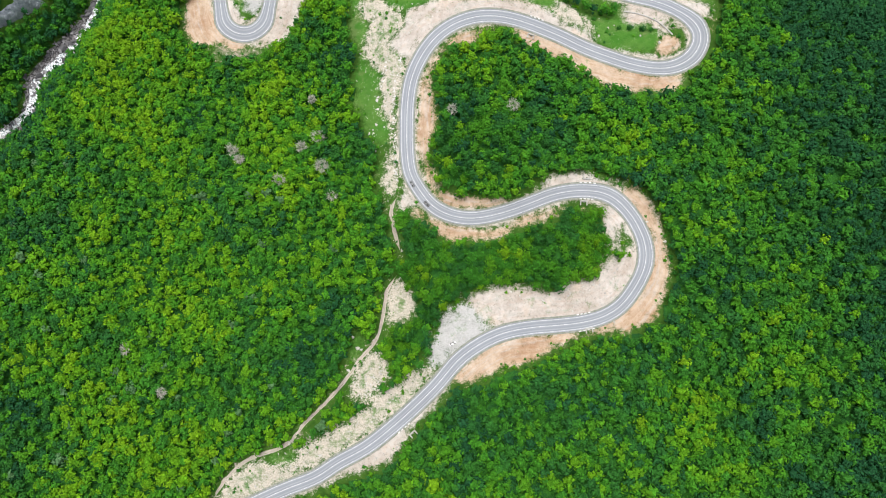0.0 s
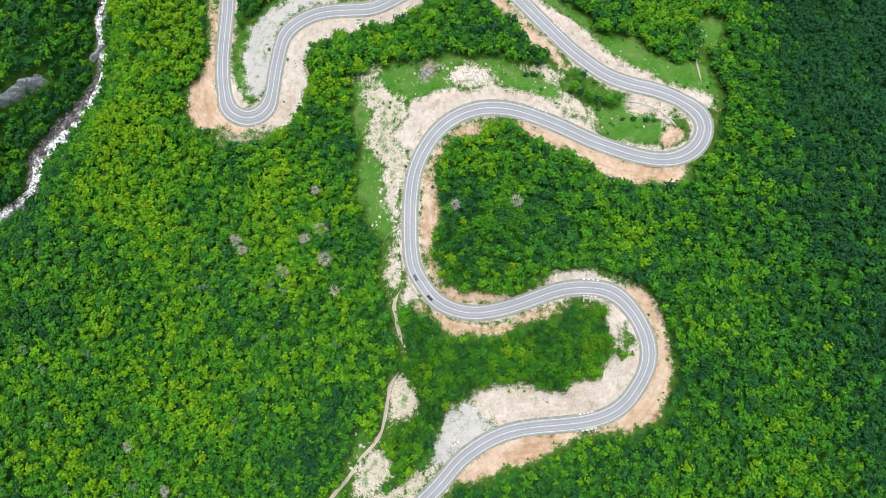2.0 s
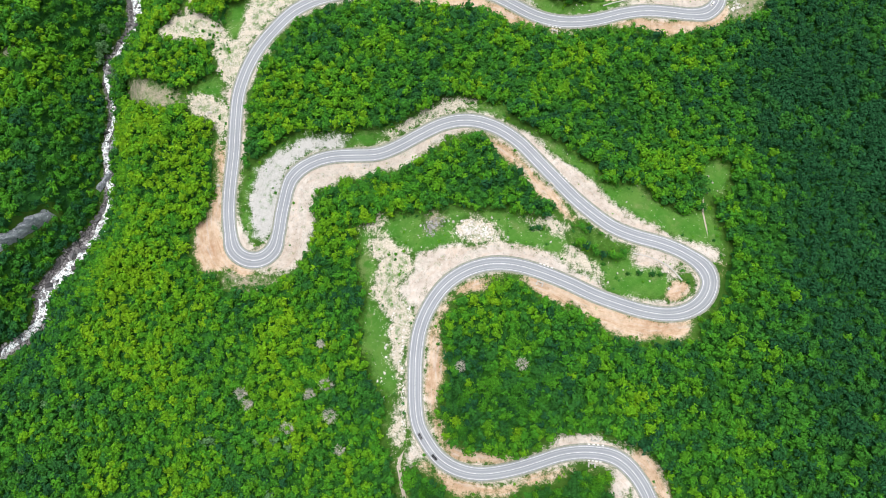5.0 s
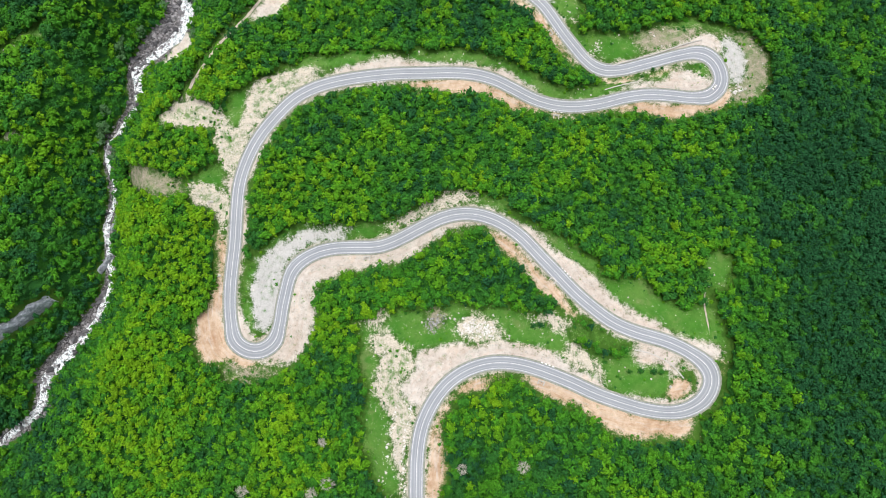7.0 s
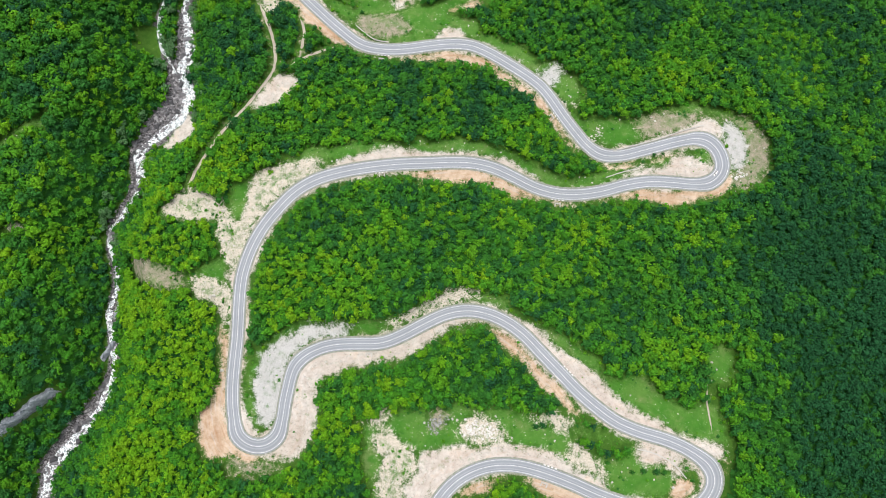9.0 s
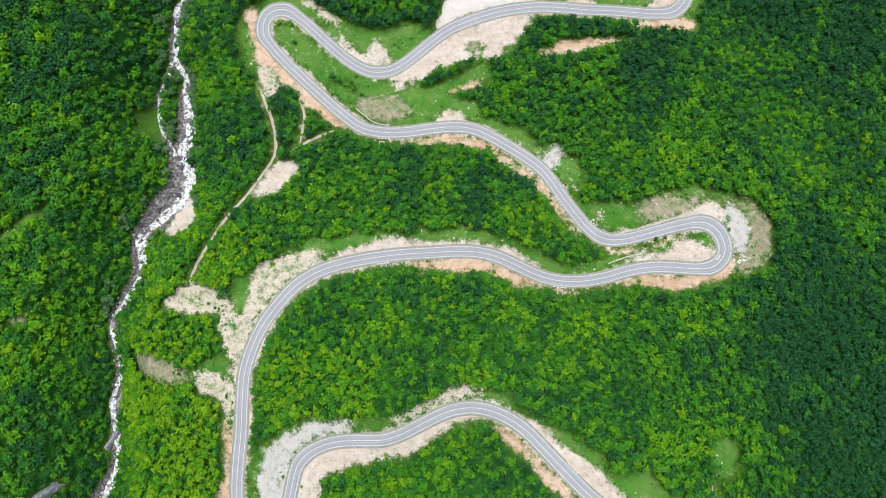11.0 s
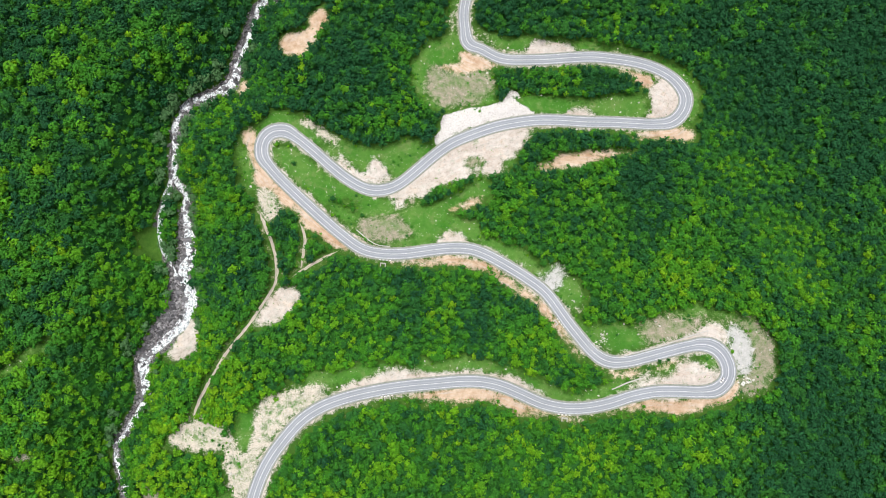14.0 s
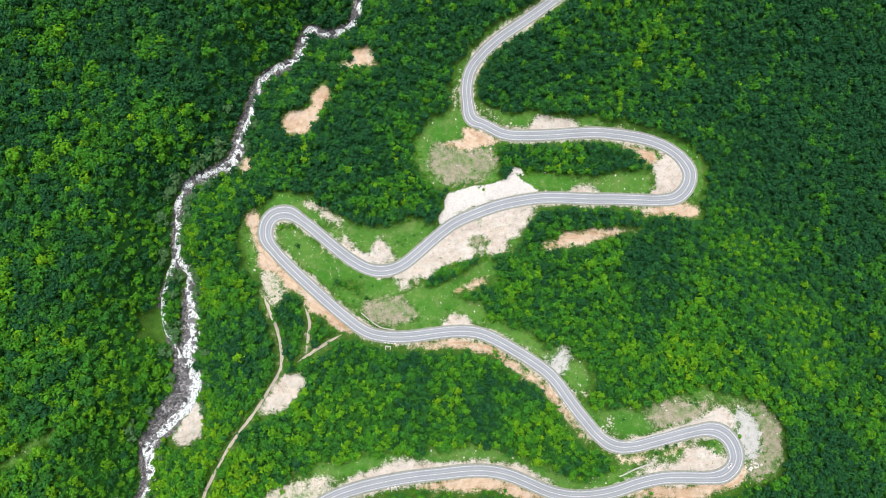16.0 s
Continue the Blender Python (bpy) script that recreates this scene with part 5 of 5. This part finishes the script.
def far_woods():
    """The woods beyond the near slopes: one lumpy sheet of treetops."""
    gx, gy = np.arange(-1100, 1101, 11.0), np.arange(-900, 1501, 11.0)
    x, y = np.meshgrid(gx, gy)
    rng = np.random.RandomState(78)
    x, y = x + rng.uniform(-3, 3, x.shape), y + rng.uniform(-3, 3, x.shape)
    z = ground_height(x, y).reshape(x.shape) + rng.uniform(4.5, 11.0, x.shape)
    near_by = in_reach(x, y, 2.0)
    z[near_by] -= 14.0
    n, k = x.shape
    i, j = np.mgrid[0 : n - 1, 0 : k - 1]
    a = (i * k + j).ravel()
    hidden = near_by.ravel()
    f = np.stack([a, a + 1, a + k + 1, a + k], -1)
    f = f[~hidden[f].all(1)]
    me = mesh_of("far_woods", np.stack([x, y, z], -1), f, LEAVES)
    layer = me.attributes.new("tint", "FLOAT", "POINT")
    layer.data.foreach_set("value", (0.15 + 0.4 * rng.rand(n * k)).astype(np.float32))
    tagged(new("far_woods", me), "green woods on the farther slopes", "forest", kind="stuff")


far_woods()


def stream_stones(count, seed, low, high, bias):
    rng = np.random.RandomState(seed)
    k = rng.choice(len(STREAM), count, p=STREAM_HALF**1.3 / (STREAM_HALF**1.3).sum())
    side = across(STREAM)[k]
    place = STREAM[k] + side * (rng.uniform(-1.1, np.where(np.abs(STREAM[k, 1] - 395) < 35, 0.35, 1.1)) * STREAM_HALF[k])[:, None] + rng.uniform(-2, 2, (count, 2))
    return place[:, 0], place[:, 1], low + (high - low) * rng.rand(count) ** bias, rng


x, y, size, rng = stream_stones(3000, 81, 0.5, 1.7, 2)
joined("stream_stones", STONES, x, y, size, 0.8, WETROCK, "dark and grey stones of the stream bed", "stones", 0.0, seed=8)
BOULDERS = []
for k in range(5):
    v, f = lump(90 + k)
    BOULDERS.append((mesh_of("boulder", v, f, DARKROCK), mesh_of("boulder", v, f, ROCK)))


def boulder(x, y, size, white, label, group, seed, z=None):
    rng = np.random.RandomState(seed)
    ob = new("boulder", BOULDERS[seed % 5][white])
    ob.location = (x, y, (float(ground_height([x], [y])[0]) if z is None else z) + size * 0.22)
    ob.rotation_euler = (0, 0, rng.rand() * 6.28)
    ob.scale = (size, size * rng.uniform(0.8, 1.1), size * rng.uniform(0.6, 0.85))
    return tagged(ob, label, "boulder", group)


x, y, size, rng = stream_stones(290, 82, 1.5, 4.2, 1.5)
for k in range(len(x)):
    boulder(x[k], y[k], size[k], 0, "dark grey boulder in the white water of the stream", "boulders in the stream", k)
for k, (x, y, size) in enumerate(((-42.4, 78.8, 1.5), (-44.4, 75.4, 0.9), (6.1, 41.6, 1.4), (8.3, 40.9, 0.9), (-56.4, -72.5, 1.6), (-54.3, -53.0, 1.4), (-51.1, -59.5, 1.8), (-49.1, -60.2, 1.3), (-50.3, -67.4, 1.0), (132.8, -6.2, 1.2), (132.3, 4.4, 1.4), (-115.4, 118.9, 1.3), (-89.9, -113.7, 1.2), (-87.6, -113.4, 1.0), (-163.8, 200.4, 2.0), (-115.8, 122.3, 1.2), (139.7, 133.3, 1.4), (116.8, 126.0, 1.2), (119.4, 127.0, 1.0), (-171.3, 252.3, 2.2), (-173.7, 250.8, 1.6), (-159.6, 233.8, 1.6), (-167.3, 313.4, 1.8), (-145.5, 300.9, 1.7), (215.5, 341.9, 1.8), (218.5, 342.8, 1.6), (213.1, 344.3, 1.3))):
    boulder(x, y, size, 1, "white limestone boulder lying on the slope", "white boulders on the slope", 200 + k)


def rock_face(x0, y0, x1, y1, wide, tall, seed):
    """A ledge of layered grey rock that stands out of the wood."""
    n, k = 64, 18
    u, v = np.meshgrid(np.linspace(0, 1, n), np.linspace(-1, 1, k))
    d = np.array((x1 - x0, y1 - y0))
    side = np.array((-d[1], d[0])) / np.hypot(*d)
    x, y = x0 + d[0] * u + side[0] * v * wide, y0 + d[1] * u + side[1] * v * wide
    body = np.sin(np.pi * u) ** 0.5 * (1 - v * v) + 0.9 * (lattice(x, y, 5, seed) - 0.5) + 0.5 * (lattice(x, y, 2, seed + 3) - 0.5)
    steps = np.round(np.clip(body, -0.4, 1.2) * 5) / 5
    z = ground_height(x, y).reshape(x.shape) - 1.2 + tall * steps + 1.6 * lattice(x, y, 1.6, seed + 1) + 1.0 * lattice(x, y, 0.7, seed + 2)
    i, j = np.mgrid[0 : k - 1, 0 : n - 1]
    a = (i * n + j).ravel()
    me = mesh_of("rock_face", np.stack([x, y, z], -1), np.stack([a, a + 1, a + n + 1, a + n], -1), CLIFF)
    tagged(new("rock_face", me), "weathered grey rock ledge among the trees", "rock")


for k, (a, b, wide, tall) in enumerate(LEDGES):
    rock_face(*a, *b, wide, tall, 61 + 2 * k)


def shrub(x, y, size, tint, seed):
    """A rounded shrub that stands alone in the grass."""
    v, f = crown(500 + seed, 44, 0.24)
    me = mesh_of("shrub", v * (size, size * 0.85, size * 0.9), f, LEAVES)
    layer = me.attributes.new("tint", "FLOAT", "POINT")
    layer.data.foreach_set("value", np.full(len(v), tint, np.float32))
    ob = new("shrub", me)
    ob.location = (x, y, float(ground_height([x], [y])[0]) + size * 0.3)
    tagged(ob, "dark green rounded shrub standing alone in the grass", "shrub", "single shrubs in the clearings")


for k, (x, y, size, tint) in enumerate(((51.6, 171.4, 2.6, 0.10), (56.5, 171.9, 2.8, 0.08), (113.6, 142.8, 2.2, 0.25), (120.9, 143.3, 2.6, 0.20), (129.2, 142.8, 2.8, 0.15), (134.6, 142.2, 2.2, 0.25), (97.6, 148.8, 2.0, 0.30), (79.8, 161.3, 2.0, 0.30), (-129.6, 518.8, 2.6, 0.15), (-75.6, 475.4, 2.2, 0.20), (141.9, 352.8, 1.8, 0.20), (149.9, 358.1, 2.0, 0.15), (156.4, 359.1, 1.7, 0.20))):
    shrub(x, y, size, tint, k)

pole = bmesh.new()
limb(pole, (-4.6, 0, 0), (4.6, 0, 0.3), 0.16, 0.11)
pole = tagged(part("wooden_pole", pole, DEAD), "bleached wooden pole lying on the slope", "pole")
pole.matrix_basis = Matrix.Translation((74.6, 211.3, float(ground_height([74.6], [211.3])[0]) + 0.3)) @ Matrix.Rotation(radians(48), 4, "Z")

# ---------------------------------------------------------------- culverts, posts and low walls


def station(x, y):
    """The road's nearest station: its place, height, right side and heading."""
    k = int(((ROAD - (x, y)) ** 2).sum(1).argmin())
    side = across(ROAD)[k]
    return ROAD[k], ROAD_Z[k], side, math.atan2(side[0], -side[1]) + math.pi, k


def guard_stone():
    """A low concrete guard stone with a sloped top."""
    bm = box_bm(1.35, 0.7, 0.8, 0.06)
    for v in bm.verts:
        if v.co.z > 0.5:
            v.co.y *= 0.7
    ob = part("guard_stone", bm, WHITEWASH)
    return tagged(ob, "whitewashed concrete guard stone at the road's edge", "guard stone", "guard stones over the culverts")


GUARD = guard_stone()
HEAD = tagged(new("culvert_headwall"), "pale concrete headwall with wing walls below the road", "culvert", "culvert headwalls")
part("wall", box_bm(4.4, 0.7, 1.3, 0.05), CONCRETE, HEAD)
for sx in (-1, 1):
    wing = box_bm(0.6, 2.4, 1.1, 0.05, (sx * 1.9, -1.45, 0))
    part("wing_wall", wing, CONCRETE, HEAD)
pipe = bmesh.new()
bmesh.ops.create_cone(pipe, cap_ends=False, segments=16, radius1=0.55, radius2=0.55, depth=1.2, matrix=Matrix.Translation((0, -0.35, 0.55)) @ Matrix.Rotation(radians(90), 4, "X"))
part("pipe", pipe, SHOULDER, HEAD, "dark concrete pipe")
used_guard, used_head = [], []


def place_first(ob, used, m):
    if used:
        return copy_thing(ob, m)
    used.append(1)
    ob.matrix_basis = m
    return ob


def culvert(x, y, posts=(1, 1)):
    """A headwall at x, y beside the road, and four guard stones on the road's edges over it."""
    at, z, side, heading, k = station(x, y)
    here = 1 if (np.array((x, y)) - at) @ side > 0 else -1
    turn = heading if here > 0 else heading + math.pi
    gz = float(ground_height([x], [y])[0])
    place_first(HEAD, used_head, Matrix.Translation((x, y, gz - 0.15)) @ Matrix.Rotation(turn + math.pi, 4, "Z"))
    for s, wanted in ((here, posts[0]), (-here, posts[1])):
        for j in range(4 if wanted else 0):
            q = int(np.clip(k - 2 + j, 1, len(ROAD) - 2))
            p = ROAD[q] + s * across(ROAD)[q] * (ROAD_WIDTH / 2 + 0.75)
            place_first(GUARD, used_guard, Matrix.Translation((p[0], p[1], ROAD_Z[q] + 0.04)) @ Matrix.Rotation(heading, 4, "Z"))


for x, y, posts in ((85.3, 29.1, (1, 1)), (87.0, 42.5, (0, 0)), (86.1, -46.8, (1, 1)), (-18.0, -107.0, (1, 0)), (56.4, 137.0, (0, 1)), (-59.5, 214.9, (0, 0)), (66.5, 201.3, (0, 1)), (75.1, 320.2, (1, 0)), (74.3, 388.7, (1, 0)), (-59.3, 436.9, (1, 0)), (-54.3, 341.1, (1, 0))):
    culvert(x, y, posts)


def low_wall(places, tall, label):
    """A low concrete wall that follows the road's edge."""
    line = glide(places, 2.0)
    ob = strip("low_wall", line, ground_height(line[:, 0], line[:, 1]), -0.32, 0.32, tall, tall + 0.5, CONCRETE)
    tagged(ob, label, "wall")


low_wall(((119.4, 361.1), (130.6, 364.3), (152.9, 370.1), (171.1, 376.3), (188.2, 380.9)), 1.0, "low pale concrete retaining wall at the foot of the slope")
low_wall(((111.2, 339.8), (122.3, 343.6), (134.3, 346.8)), 0.8, "low pale concrete wall above the road")
low_wall(((-79.8, 463.8), (-70.6, 455.8), (-63.8, 451.5), (-52.5, 449.9)), 0.9, "low white concrete wall along the verge")
low_wall(((118.4, 155.9), (129.2, 153.5), (141.3, 147.2), (149.1, 138.1)), 0.7, "low pale concrete wall inside the bend")

# ---------------------------------------------------------------- cars


def car(x, y, z, heading, paint, label, long=4.4, group=""):
    """A saloon car: body, glazed cabin, roof, four wheels and lights; it faces +x before it is turned."""
    ob = tagged(new("car"), label, "car", group)
    bm = box_bm(long, 1.78, 0.62, 0.12, (0, 0, 0.32))
    for v in bm.verts:
        if v.co.z > 0.6:
            v.co.y *= 0.92
            v.co.x *= 0.97
        if abs(v.co.x) > long * 0.42:
            v.co.y *= 0.9
    part("body", bm, paint, ob)
    cab = box_bm(long * 0.56, 1.56, 0.56, 0.08, (-0.2, 0, 0.9))
    for v in cab.verts:
        if v.co.z > 1.2:
            v.co.x = -0.2 + (v.co.x + 0.2) * 0.72
            v.co.y *= 0.84
    part("windows", cab, GLASS, ob, "dark tinted glass")
    part("roof", box_bm(long * 0.38, 1.26, 0.07, 0.03, (-0.2, 0, 1.43)), paint, ob)
    for sx in (-1, 1):
        for sy in (-1, 1):
            tyre = bmesh.new()
            bmesh.ops.create_cone(tyre, cap_ends=True, segments=18, radius1=0.32, radius2=0.32, depth=0.22, matrix=Matrix.Translation((sx * long * 0.31, sy * 0.8, 0.32)) @ Matrix.Rotation(radians(90), 4, "X"))
            wheel = part("wheel", tyre, TYRE, ob)
            rim = bmesh.new()
            bmesh.ops.create_cone(rim, cap_ends=True, segments=12, radius1=0.2, radius2=0.16, depth=0.24, matrix=Matrix.Translation((sx * long * 0.31, sy * 0.8, 0.32)) @ Matrix.Rotation(radians(90), 4, "X"))
            part("rim", rim, STEEL, wheel, "grey steel rim")
        lamp = WHITE_PAINT if sx > 0 else TYRE
        for sy in (-1, 1):
            part("headlight" if sx > 0 else "tail_light", box_bm(0.1, 0.34, 0.14, 0.03, (sx * long * 0.485, sy * 0.58, 0.66)), lamp, ob)
    ob.matrix_basis = Matrix.Translation((x, y, z)) @ Matrix.Rotation(heading, 4, "Z")


def road_car(x, y, lane, along, paint, label, group=""):
    at, z, side, heading, k = station(x, y)
    p = ROAD[k] + side * lane
    ahead = np.array((-side[1], side[0])) * along
    car(p[0], p[1], z + 0.12, math.atan2(ahead[1], ahead[0]), paint, label, group=group)


road_car(-18.7, 40.8, -1.75, -1, GREY_PAINT, "grey saloon car driving on the asphalt road", "cars on the road")
road_car(-10.5, 28.2, -1.75, -1, DARK_PAINT, "black car driving on the asphalt road", "cars on the road")
road_car(194.8, 344.3, -1.75, -1, WHITE_PAINT, "white car driving round the tight bend", "cars on the road")
car(5.7, -55.4, float(ground_height([5.7], [-55.4])[0]) + 0.05, radians(32), WHITE_PAINT, "white car parked on the gravel beside the road", 4.3)
